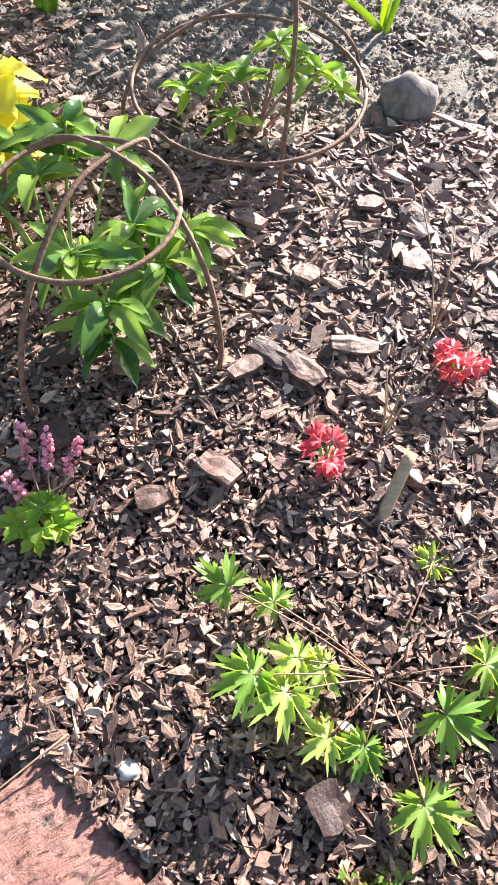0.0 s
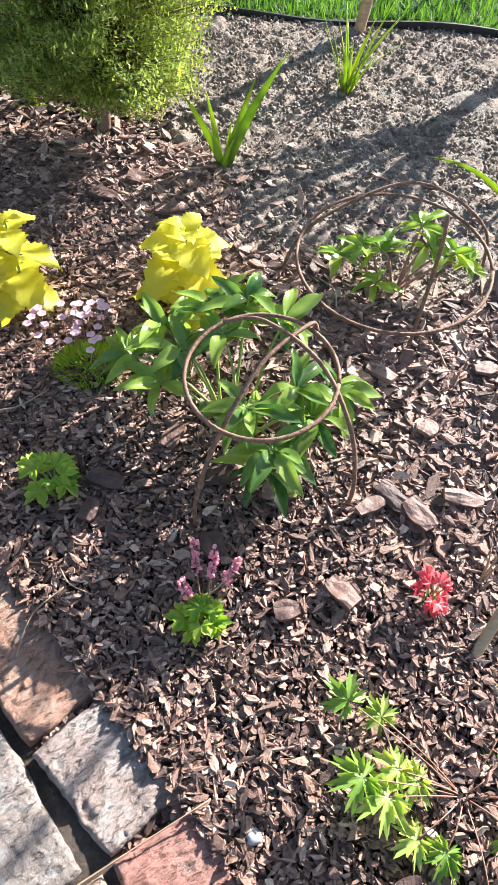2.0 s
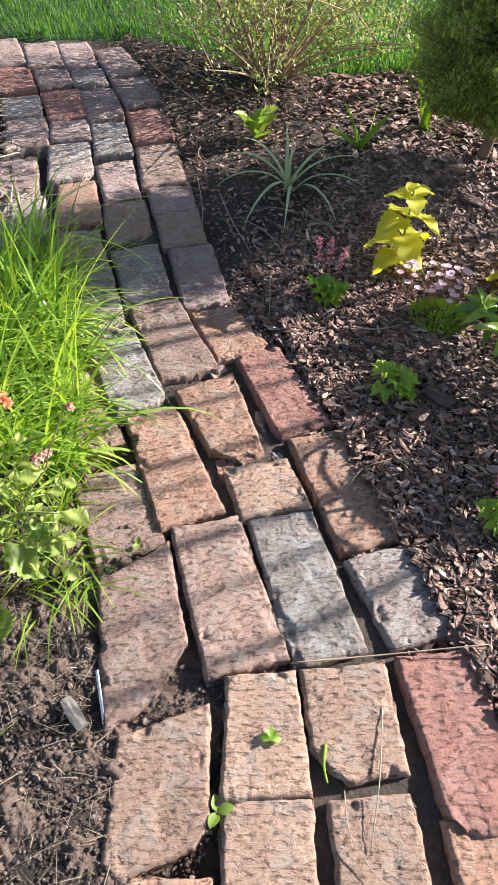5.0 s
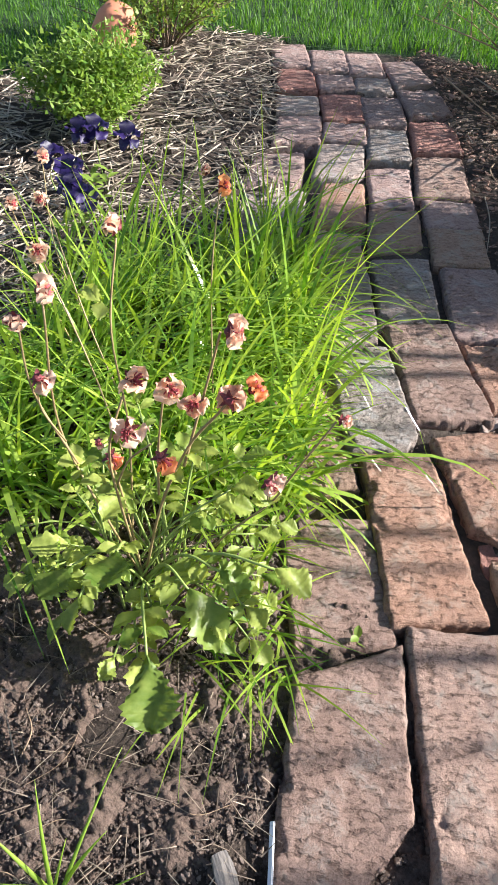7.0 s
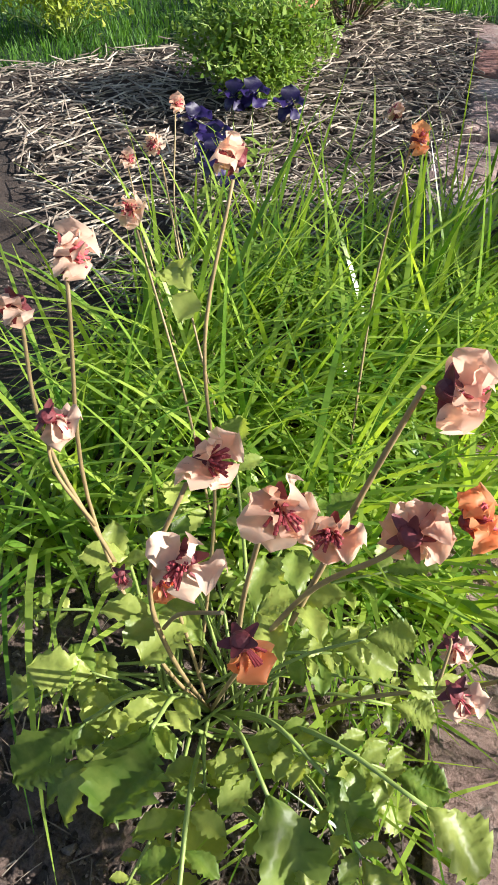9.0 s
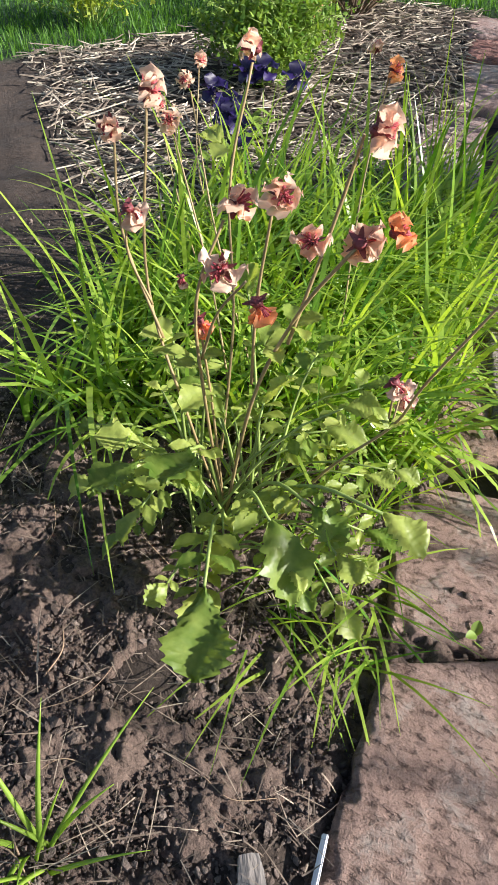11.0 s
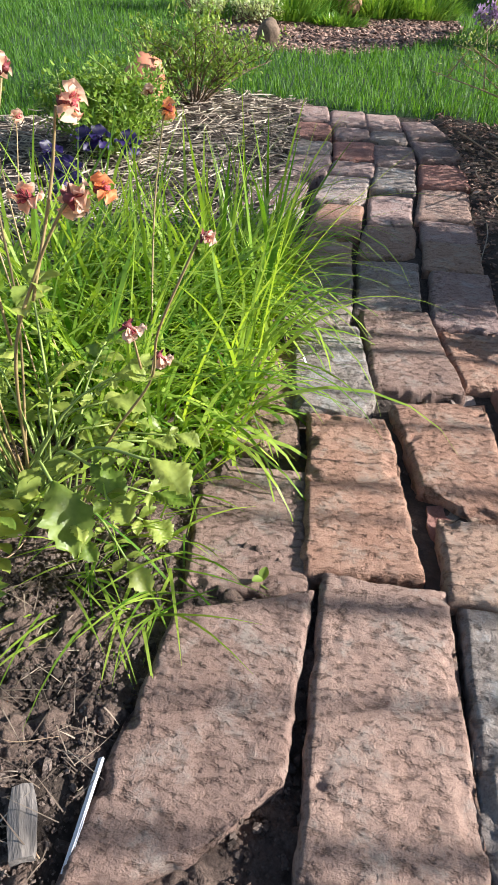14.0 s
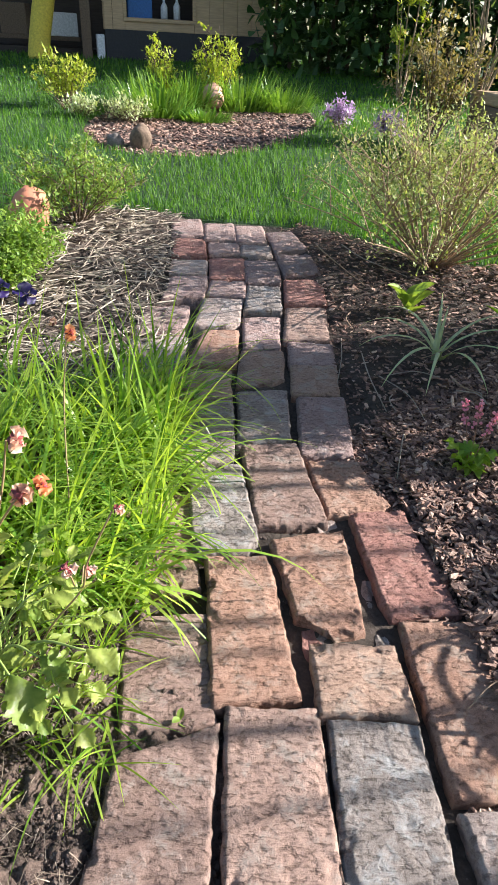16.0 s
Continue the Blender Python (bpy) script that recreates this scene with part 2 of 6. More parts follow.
def scatter_boxes(pts, size, tilt, taper=0.75, lift=0.4):
    """Flat irregular chips: pts (n,3), size (n,3). Returns vertices and faces."""
    n = len(pts)
    c = np.array([(-1, -1, -1), (1, -1, -1), (1, 1, -1), (-1, 1, -1), (-1, -1, 1), (1, -1, 1), (1, 1, 1), (-1, 1, 1)], float) * 0.5
    v = np.repeat(c[None], n, 0) * (1 + rng.uniform(-0.35, 0.25, (n, 8, 3)) * (1, 1, 0.5))
    v[:, 4:, :2] *= taper
    v *= size[:, None, :]
    bend = rng.normal(0, 0.9, (n, 1)) * size[:, 2:3] / size[:, 0:1] ** 2
    v[:, :, 2] += bend * v[:, :, 0] ** 2
    a, b, g = rng.uniform(0, 2 * np.pi, n), rng.normal(0, tilt, n), rng.normal(0, tilt, n)
    ca, sa, cb, sb, cg, sg = np.cos(a), np.sin(a), np.cos(b), np.sin(b), np.cos(g), np.sin(g)
    x, y, z = v[:, :, 0], v[:, :, 1], v[:, :, 2]
    y, z = y * cg[:, None] - z * sg[:, None], y * sg[:, None] + z * cg[:, None]
    x, z = x * cb[:, None] + z * sb[:, None], -x * sb[:, None] + z * cb[:, None]
    x, y = x * ca[:, None] - y * sa[:, None], x * sa[:, None] + y * ca[:, None]
    v = np.stack([x, y, z], 2) + pts[:, None, :]
    v[:, :, 2] += (lift * size[:, 2])[:, None]
    f = np.array([(0, 3, 2, 1), (4, 5, 6, 7), (0, 1, 5, 4), (1, 2, 6, 5), (2, 3, 7, 6), (3, 0, 4, 7)])
    return v.reshape(-1, 3), (f[None] + 8 * np.arange(n)[:, None, None]).reshape(-1, 4)


def scatter_flakes(pts, size, tilt, lift=0.4):
    """Thin six-sided splinters of bark with pointed, uneven outlines."""
    n = len(pts)
    o = np.array([(-0.5, -0.12), (-0.16, -0.5), (0.26, -0.42), (0.5, 0.06), (0.18, 0.5), (-0.24, 0.44)])
    v = np.zeros((n, 12, 3))
    out = o[None] * (1 + rng.uniform(-0.5, 0.35, (n, 6, 2)))
    v[:, :6, :2], v[:, 6:, :2] = out * 1.04, out
    v[:, :6, 2], v[:, 6:, 2] = -0.5, 0.5 + rng.uniform(-0.5, 0.6, (n, 6))
    v *= size[:, None, :]
    v[:, :, 2] += rng.normal(0, 1.1, (n, 1)) * size[:, 2:3] / size[:, 0:1] ** 2 * v[:, :, 0] ** 2
    a, b, g = rng.uniform(0, 2 * np.pi, n), rng.normal(0, 1, n) * tilt, rng.normal(0, 1, n) * tilt
    ca, sa, cb, sb, cg, sg = [q[:, None] for q in (np.cos(a), np.sin(a), np.cos(b), np.sin(b), np.cos(g), np.sin(g))]
    x, y, z = v[:, :, 0], v[:, :, 1], v[:, :, 2]
    y, z = y * cg - z * sg, y * sg + z * cg
    x, z = x * cb + z * sb, -x * sb + z * cb
    x, y = x * ca - y * sa, x * sa + y * ca
    v = np.stack([x, y, z], 2) + pts[:, None, :]
    v[:, :, 2] += (lift * size[:, 2])[:, None]
    f = [(6, 7, 8, 9), (6, 9, 10, 11)] + [(k, (k + 1) % 6, 6 + (k + 1) % 6, 6 + k) for k in range(6)]
    return v.reshape(-1, 3), (np.array(f)[None] + 12 * np.arange(n)[:, None, None]).reshape(-1, 4)


def scatter_crumbs(pts, size):
    """Round uneven crumbs of earth."""
    t = (1 + 5 ** 0.5) / 2
    c = np.array([(-1, t, 0), (1, t, 0), (-1, -t, 0), (1, -t, 0), (0, -1, t), (0, 1, t), (0, -1, -t), (0, 1, -t), (t, 0, -1), (t, 0, 1), (-t, 0, -1), (-t, 0, 1)]) / 1.9
    f = np.array([(0, 11, 5), (0, 5, 1), (0, 1, 7), (0, 7, 10), (0, 10, 11), (1, 5, 9), (5, 11, 4), (11, 10, 2), (10, 7, 6), (7, 1, 8), (3, 9, 4), (3, 4, 2), (3, 2, 6), (3, 6, 8), (3, 8, 9), (4, 9, 5), (2, 4, 11), (6, 2, 10), (8, 6, 7), (9, 8, 1)])
    n = len(pts)
    v = c[None] * rng.uniform(0.4, 1.35, (n, 12, 1)) * (size[:, None, None] * rng.uniform(0.7, 1.2, (n, 1, 3)))
    v += pts[:, None, :]
    return v.reshape(-1, 3), (f[None] + 12 * np.arange(n)[:, None, None]).reshape(-1, 3)


def blades(base, length, width, lean, heading, curl, segs=4, tip=0.08, fan_wise=False):
    """Grass blades: flat strips that rise and arch over. One row of arrays a blade."""
    n = len(base)
    t = np.linspace(0, 1, segs + 1)
    ang = lean[:, None] + curl[:, None] * t[None]                      # from upright
    step = length[:, None] / segs
    r = np.cumsum(np.sin(ang) * step, 1) - np.sin(ang[:, :1]) * step
    h = np.cumsum(np.cos(ang) * step, 1) - np.cos(ang[:, :1]) * step
    w = width[:, None] * np.maximum(tip, (1 - t[None] ** 2.2)) * 0.5
    dx, dy = np.cos(heading)[:, None], np.sin(heading)[:, None]
    cx, cy, cz = base[:, 0:1] + r * dx, base[:, 1:2] + r * dy, base[:, 2:3] + h
    if fan_wise:
        side = np.stack([np.cos(ang) * dx * w, np.cos(ang) * dy * w, -np.sin(ang) * w], 2)
        mid = np.stack([cx, cy, cz], 2)
        left, right = mid - side, mid + side
    else:
        left = np.stack([cx - dy * w, cy + dx * w, cz], 2)
        right = np.stack([cx + dy * w, cy - dx * w, cz], 2)
    v = np.stack([left, right], 2).reshape(n, -1, 3)
    f = np.array([(2 * i, 2 * i + 1, 2 * i + 3, 2 * i + 2) for i in range(segs)])
    return v.reshape(-1, 3), (f[None] + v.shape[1] * np.arange(n)[:, None, None]).reshape(-1, 4)


# ---- ground: one sheet to the horizon ----
def axis(lo, hi, step):
    core = np.arange(lo, hi + step / 2, step)
    grow = [step]
    while sum(grow) < 400:
        grow.append(grow[-1] * 1.16)
    out = np.cumsum(grow)
    return np.concatenate([lo - out[::-1], core, hi + out])


def on_path(x, y):
    d, s = across(x, y), along(x, y)
    return smooth(0.03, -0.01, d) * smooth(-0.54, -0.5, d) * smooth(-0.3, -0.2, s) * smooth(2.98, 2.92, s)


def build_ground():
    xs, ys = axis(-3.4, 0.9, 0.028), axis(-0.9, 2.7, 0.028)
    verts, cover = [], []
    for y in ys:
        for x in xs:
            z = ground_z(x, y) if max(abs(x), abs(y)) < 14 else max(min(ground_z(x, y), 0.8), 0.0)
            g, s = lawn_amount(x, y), max(sandy_amount(x, y), 0.12 * on_path(x, y))
            if abs(x) < 6 and abs(y) < 6:
                rough = 0.012 * (1 - g)
                z += rough * (noise.noise((x * 9, y * 9, 1)) + 0.8 * noise.noise((x * 16, y * 16, 2)) + 0.9 * sandy_amount(x, y) * noise.noise((x * 6, y * 6, 6)))
                z -= (0.008 + 0.016 * smooth(-0.28, -0.38, across(x, y))) * on_path(x, y)
            verts.append((x, y, z))
            cover.append((s, g, 0, 1))
    w = len(xs)
    faces = [(j * w + i, j * w + i + 1, (j + 1) * w + i + 1, (j + 1) * w + i) for j in range(len(ys) - 1) for i in range(w - 1)]
    ob = mesh_object("ground", verts, faces, M_EARTH, smooth_faces=True)
    col = ob.data.color_attributes.new("cover", "FLOAT_COLOR", "POINT")
    col.data.foreach_set("color", [v for c in cover for v in c])
    return tagged(ob, "dark garden soil, pale sandy patch and mown lawn", "ground", kind="structure")


build_ground()


# ---- bark mulch, clods, lawn, straw ----
def keep(pts, test):
    return pts[np.array([test(x, y) for x, y in pts])]


def build_mulch():
    p = np.concatenate([rng.uniform((-1.0, -0.35), (0.75, 1.5), (150000, 2)), rng.uniform((-2.6, -0.7), (1.1, 2.3), (60000, 2))])
    def inside(x, y):
        d = across(x, y)
        if d < edge_at(x, y) - 0.085 and along(x, y) > -0.35:
            return False
        return lawn_amount(x, y) < 0.4 and rng.random() > sandy_amount(x, y) * 0.99
    p = keep(p, inside)
    n = len(p)
    coarse = np.array([smooth(0.3, 0.95, across(x, y)) for x, y in p])
    big = np.minimum(np.exp(rng.normal(-0.12, 0.5, n)), 2.1) * (0.62 + 0.75 * coarse)
    size = np.stack([0.0195 * big * rng.uniform(0.7, 1.5, n), 0.0078 * big * rng.uniform(0.6, 1.5, n), 0.002 * np.sqrt(big) * rng.uniform(0.5, 1.6, n)], 1)
    low = rng.random(n)
    z = gz(p[:, 0], p[:, 1]) + 0.014 * low - 0.012 * (across(p[:, 0], p[:, 1]) < edge_at(p[:, 0], p[:, 1]) - 0.004)
    v, f = scatter_flakes(np.column_stack([p, z]), size, 0.07 + 0.22 * low)
    many("bark_mulch", v, f, M_CHIP, "loose brown bark chip mulch covering the flower bed", "mulch")


def build_clods():
    p = np.concatenate([rng.uniform((-1.2, -0.75), (-0.3, 0.0), (52000, 2)), rng.uniform((-1.7, -1.1), (0.1, 0.5), (16000, 2))])
    p = keep(p, lambda x, y: (across(x, y) < -0.5 and along(x, y) < 1.45) or (across(x, y) < 0.02 and on_path(x, y) > 0.5 and rng.random() < 0.6) or along(x, y) < -0.25)
    n = len(p)
    s = 0.0012 * np.exp(rng.normal(0, 0.6, n))
    z = gz(p[:, 0], p[:, 1]) - 0.012 * np.array([on_path(x, y) for x, y in p]) + 0.006 * np.array([noise.noise((x * 14, y * 14, 8)) for x, y in p]) + 0.006
    v, f = scatter_crumbs(np.column_stack([p, z]), np.minimum(s, 0.006))
    many("soil_crumbs", v, f, M_CLOD, "dark crumbly garden soil clods", "soil")
    p = rng.uniform((-0.9, 0.9), (1.2, 2.45), (40000, 2))
    p = keep(p, lambda x, y: rng.random() < sandy_amount(x, y) and lawn_amount(x, y) < 0.5)
    n = len(p)
    s = 0.0023 * np.exp(rng.normal(0, 0.65, n))
    v, f = scatter_crumbs(np.column_stack([p, gz(p[:, 0], p[:, 1]) + 0.009]), np.minimum(s, 0.008))
    many("sandy_clods", v, f, M_SAND, "pale dry sandy soil clods", "soil").data.shade_smooth()


def lumpy_sheet(name, x0, y0, nx, ny, step, lumps, swell, material, label, sink, shown):
    """Dug earth: round lumps of several sizes heaped on one another."""
    verts, faces = [], []
    for j in range(ny):
        for i in range(nx):
            x, y = x0 + i * step, y0 + j * step
            q = Vector((x, y, 0.0))
            h = swell * noise.noise(q * 14 + Vector((0, 0, 8))) + 1.3 * step * noise.noise(q / step * 0.42) + 0.7 * step * noise.noise(q / step * 0.8)
            for size, high in lumps:
                w = q + noise.noise_vector(q / size * 0.9) * size * 0.55
                d = noise.voronoi(w / size)[0][0]
                pick = noise.noise(q / size * 0.45 + Vector((0, 0, size * 900)))
                h += high * math.sqrt(max(0.0, 1 - (d / 0.62) ** 2)) * smooth(-0.25, 0.35, pick)
            rim = min(i, j, nx - 1 - i, ny - 1 - j) * step
            verts.append((x, y, ground_z(x, y) + 0.001 + h - 0.03 * (1 - smooth(0.0, 0.05, rim)) - sink(x, y)))
    for j in range(ny - 1):
        for i in range(nx - 1):
            a = j * nx + i
            if shown(verts[a][0], verts[a][1]):
                faces.append((a, a + 1, a + nx + 1, a + nx))
    many(name, verts, faces, material, label, "soil").data.shade_smooth()


def build_soil_sheets():
    lumpy_sheet("bare_soil", -1.12, -0.78, 330, 350, 0.0024, ((0.03, 0.011), (0.013, 0.0075), (0.006, 0.004)), 0.012, M_SOIL, "dark lumpy dug garden soil beside the bricks",
                lambda x, y: 0.011 * smooth(-0.56, -0.5, across(x, y)) + 0.012 * smooth(-0.42, -0.32, across(x, y)), lambda x, y: across(x, y) < -0.3)
    lumpy_sheet("sandy_soil", -0.9, 0.95, 330, 240, 0.0063, ((0.06, 0.009), (0.03, 0.008), (0.015, 0.005)), 0.01, M_SANDY, "pale dry lumpy sandy soil",
                lambda x, y: 0.035 * (1 - smooth(0.15, 0.6, sandy_amount(x, y))) + 0.04 * smooth(0.3, 0.6, lawn_amount(x, y)), lambda x, y: sandy_amount(x, y) > 0.1)


def build_lawn():
    r = 2.2 + 8.5 * rng.random(200000) ** 1.35
    a = rng.uniform(radians(72), radians(186), len(r))
    p = np.stack([r * np.cos(a), r * np.sin(a)], 1)
    p = keep(p, lambda x, y: lawn_amount(x, y) > 0.5 and y < 9)
    n = len(p)
    far = np.hypot(p[:, 0], p[:, 1]) / 3
    h = rng.uniform(0.03, 0.085, n) * (0.8 + 0.35 * np.array([noise.noise((x * 1.7, y * 1.7, 9)) for x, y in p]))
    v, f = blades(np.column_stack([p, gz(p[:, 0], p[:, 1]) - 0.004]), h, rng.uniform(0.0028, 0.005, n) * np.maximum(1, far * 0.8), rng.normal(0.1, 0.3, n), rng.uniform(0, 6.28, n), rng.uniform(0.1, 1.1, n), 2)
    many("lawn_grass", v, f, M_LAWN, "short green mown lawn grass", "grass")


def build_straw():
    p = rng.uniform((-3.1, -0.2), (-1.3, 1.35), (8200, 2))
    p = keep(p, lambda x, y: across(x, y) < -0.5 and along(x, y) > 1.25 and lawn_amount(x, y) < 0.3)
    n = len(p)
    size = np.stack([0.02 + 0.11 * rng.random(n) ** 2.4, rng.uniform(0.0014, 0.0042, n), rng.uniform(0.0015, 0.003, n)], 1)
    v, f = scatter_boxes(np.column_stack([p, gz(p[:, 0], p[:, 1]) + rng.uniform(0.002, 0.025, n)]), size, 0.13, 0.9)
    many("straw_mulch", v, f, M_STRAW, "dry pale straw mulch beside the brick path", "straw")


def build_roots():
    """Fine dry rootlets and grass bits strewn over the bare soil."""
    p = rng.uniform((-1.15, -0.7), (-0.3, 0.0), (2600, 2))
    p = keep(p, lambda x, y: across(x, y) < -0.53 and along(x, y) < 0.95)
    n = len(p)
    base = np.column_stack([p, gz(p[:, 0], p[:, 1]) + rng.uniform(0.007, 0.016, n)])
    v, f = blades(base, 0.012 + 0.05 * rng.random(n) ** 1.6, rng.uniform(0.0005, 0.0013, n), rng.normal(1.35, 0.2, n), rng.uniform(0, 6.28, n), rng.normal(0.35, 0.45, n), 6, 0.3)
    many("dry_rootlets", v, f, M_ROOT, "fine dry roots and grass bits on bare soil", "plant litter")


build_mulch()
build_roots()
build_clods()
build_soil_sheets()
build_lawn()
build_straw()


# ---- brick path ----
garden_path = tagged(new("garden_path"), "winding garden path of old worn reused bricks", "path", kind="structure")


def brick(x, y, length, width, turn, tone, dz=0.0, chip=0.0, taper=0.0, shear=0.0, tilt=0.0):
    """An old hand-made brick (chip: the corner lost at its start, to the right, or to the left if negative): straight sides, crumbled arrises, a dragged and pitted face."""
    near = along(x, y) < 1.3
    nx, ny = (88, 44) if near else (36, 18)
    thick = 0.065
    seed = Vector((x * 31.7, y * 17.3, length * 50))
    kind = random.Random(round(x * 1000) * 7 + round(y * 1000))
    lengthwise = kind.random() < 0.45
    fx, fy = (42, 150) if lengthwise else (150, 48)
    ridge = kind.uniform(0.0005, 0.0011)
    us = [i / nx * 2 - 1 for i in range(nx + 1)]
    vs = [j / ny * 2 - 1 for j in range(ny + 1)]

    def outline(u, v, z):
        """A point of the brick; u and v run from -1 to 1, z down from the face."""
        px = u * length / 2
        py = v * (width + taper * u * 2) / 2
        px += shear * v / 2
        q = Vector((px, py, z))
        rim = max(abs(u) ** 6, abs(v) ** 6)
        wob = noise.noise_vector(q * 11 + seed) * 0.0045 + noise.noise_vector(q * 38 + seed) * 0.0022 + noise.noise_vector(q * 110 + seed) * 0.0011
        q.x += wob.x * rim
        q.y += wob.y * rim
        if chip and u < 0 and v * chip < 0:
            cut = abs(chip) - ((1 + u) * length / 2 + (1 - abs(v)) * width / 2) + 0.006 * noise.noise(q * 60 + seed)
            if cut > 0:
                q.x += cut * 0.5
                q.y += math.copysign(cut * 0.5, chip)
        return q

    verts, faces = [], []
    for u in us:
        for v in vs:
            q = outline(u, v, 0.0)
            edge = min((1 - abs(u)) * length / 2, (1 - abs(v)) * width / 2)
            n1 = noise.noise(Vector((q.x * fx, q.y * fy, 3)) + seed)
            n2 = noise.noise(Vector((q.x * fx * 1.9, q.y * fy * 1.9, 9)) + seed)
            h = 0.0022 * noise.noise(q * 14 + seed) + ridge * (1 - 2.2 * abs(n1)) + 0.45 * ridge * n2 + 0.0011 * noise.noise(q * 260 + seed)
            torn = noise.noise(Vector((q.x * 24, q.y * 36, 5)) + seed * 2)
            h -= 0.0016 * smooth(0.08, 0.2, torn) * (0.7 + 0.5 * noise.noise(q * 160 + seed))
            flaw = noise.noise(q * 32 + seed * 3)
            h -= 0.006 * smooth(0.3, 0.5, flaw) * smooth(0.022, 0.004, edge)
            h -= 0.0045 * (1 - min(edge / 0.0045, 1.0)) ** 2
            verts.append((q.x, q.y, h))
    w = ny + 1
    faces += [(i * w + j, (i + 1) * w + j, (i + 1) * w + j + 1, i * w + j + 1) for i in range(nx) for j in range(ny)]
    rim = [(i, 0) for i in range(nx)] + [(nx, j) for j in range(ny)] + [(i, ny) for i in range(nx, 0, -1)] + [(0, j) for j in range(ny, 0, -1)]
    last = [i * w + j for i, j in rim]
    for depth in (0.007, 0.018, 0.04, thick):
        ring = []
        for (i, j), top in zip(rim, [i * w + j for i, j in rim]):
            q = Vector(verts[top])
            out = Vector((us[i] * (abs(us[i]) == 1), vs[j] * (abs(vs[j]) == 1), 0))
            q += out * (0.0012 + 0.0022 * noise.noise(Vector((q.x * 60, q.y * 60, depth * 90)) + seed) - 0.05 * max(0.0, depth - 0.03))
            q.z = -depth
            ring.append(len(verts))
            verts.append(tuple(q))
        n = len(ring)
        faces += [(last[k], ring[k], ring[(k + 1) % n], last[(k + 1) % n]) for k in range(n)]
        last = ring
    faces.append(tuple(last[::-1]))
    ob = mesh_object("brick", verts, faces, BRICKS[tone], garden_path, True)
    ob.matrix_basis = pose(x, y, path_z(x, y) + dz, tilt, -1.5 * tilt, turn)


# planted edge
brick(0.027, -0.152, 0.2, 0.115, 130, "orange", -0.004)
brick(-0.099, -0.005, 0.238, 0.115, 131, "red", 0.003, -0.03, 0.006, -0.005)
brick(-0.264, 0.139, 0.164, 0.109, 142, "grey", 0.003, 0.0, 0.004)
brick(-0.446, 0.278, 0.262, 0.117, 143, "orange", 0.0, 0.0, -0.003, 0.003)
brick(-0.673, 0.42, 0.25, 0.11, 147, "red", 0.002, 0.0, -0.002, 0.003)
brick(-0.872, 0.507, 0.176, 0.116, 152, "orange", -0.004, 0.02, -0.006, 0.012)
brick(-1.06, 0.64, 0.258, 0.116, 138, "rose", 0.0, 0.0, 0.0, -0.014)
brick(-1.229, 0.781, 0.168, 0.124, 138, "buff", 0.002, 0.0, 0.002, -0.006)
brick(-1.349, 0.891, 0.145, 0.129, 138, "rose", 0.0, 0.0, 0.002, -0.002)
brick(-1.509, 1.025, 0.252, 0.133, 136, "brown", 0.002, 0.0, 0.0, -0.024)
brick(-1.7, 1.202, 0.237, 0.135, 139, "red", 0.0, 0.0, -0.002, -0.018)
brick(-1.895, 1.359, 0.238, 0.139, 144, "rose", 0.002, 0.0, 0.003, -0.02)
brick(-2.123, 1.504, 0.265, 0.129, 149, "rose", 0.0, 0.0, -0.003, -0.026)
# second row
brick(-0.122, -0.206, 0.15, 0.112, 128, "buff", -0.003, 0.02, 0.0, -0.006)
brick(-0.234, -0.073, 0.152, 0.124, 129, "buff", 0.001, -0.04, 0.0, -0.005)
brick(-0.401, 0.069, 0.263, 0.117, 140, "pale", 0.0, 0.0, 0.0, 0.005)
brick(-0.553, 0.188, 0.115, 0.124, 142, "buff", 0.004, 0.0, -0.002, 0.004)
brick(-0.717, 0.277, 0.231, 0.112, 146, "orange", 0.0, -0.06, 0.009, -0.022)
brick(-0.957, 0.409, 0.258, 0.124, 148, "brown", 0.003, 0.0, -0.002)
brick(-1.171, 0.555, 0.232, 0.12, 140, "grey", 0.0, 0.0, 0.003, -0.016)
brick(-1.37, 0.723, 0.204, 0.119, 137, "buff", -0.002, 0.03, -0.002, -0.018)
brick(-1.54, 0.871, 0.227, 0.112, 139, "rose", 0.0, 0.0, 0.003, -0.018)
brick(-1.726, 1.04, 0.217, 0.116, 138, "pale", 0.003, 0.0, -0.003, -0.012)
brick(-1.916, 1.201, 0.25, 0.126, 141, "rose", 0.0, 0.0, 0.002, -0.016)
brick(-2.096, 1.324, 0.131, 0.12, 141, "grey", 0.0, 0.0, 0.0, -0.014)
brick(-2.26, 1.435, 0.243, 0.122, 143, "rose", 0.002, 0.0, 0.0, -0.012)
# third row
brick(-0.233, -0.283, 0.145, 0.117, 126, "buff", -0.003, 0.0, 0.0, -0.008)
brick(-0.325, -0.16, 0.161, 0.11, 126, "buff", 0.002, 0.0, -0.005, -0.007)
brick(-0.494, -0.017, 0.264, 0.123, 141, "brown", 0.001, 0.0, -0.002)
brick(-0.731, 0.132, 0.277, 0.112, 146, "orange", 0.0, 0.0, -0.004)
brick(-0.968, 0.27, 0.244, 0.111, 148, "pale", 0.003, 0.02, -0.002, -0.005)
brick(-1.199, 0.412, 0.254, 0.118, 143, "grey", 0.0, 0.0, 0.002, -0.01)
brick(-1.375, 0.55, 0.155, 0.117, 141, "buff", -0.002, 0.0, -0.002, -0.003)
brick(-1.535, 0.7, 0.232, 0.116, 137, "orange", 0.003, 0.0, -0.005, -0.02)
brick(-1.717, 0.854, 0.226, 0.13, 136, "grey", 0.004, 0.03, -0.001, -0.026)
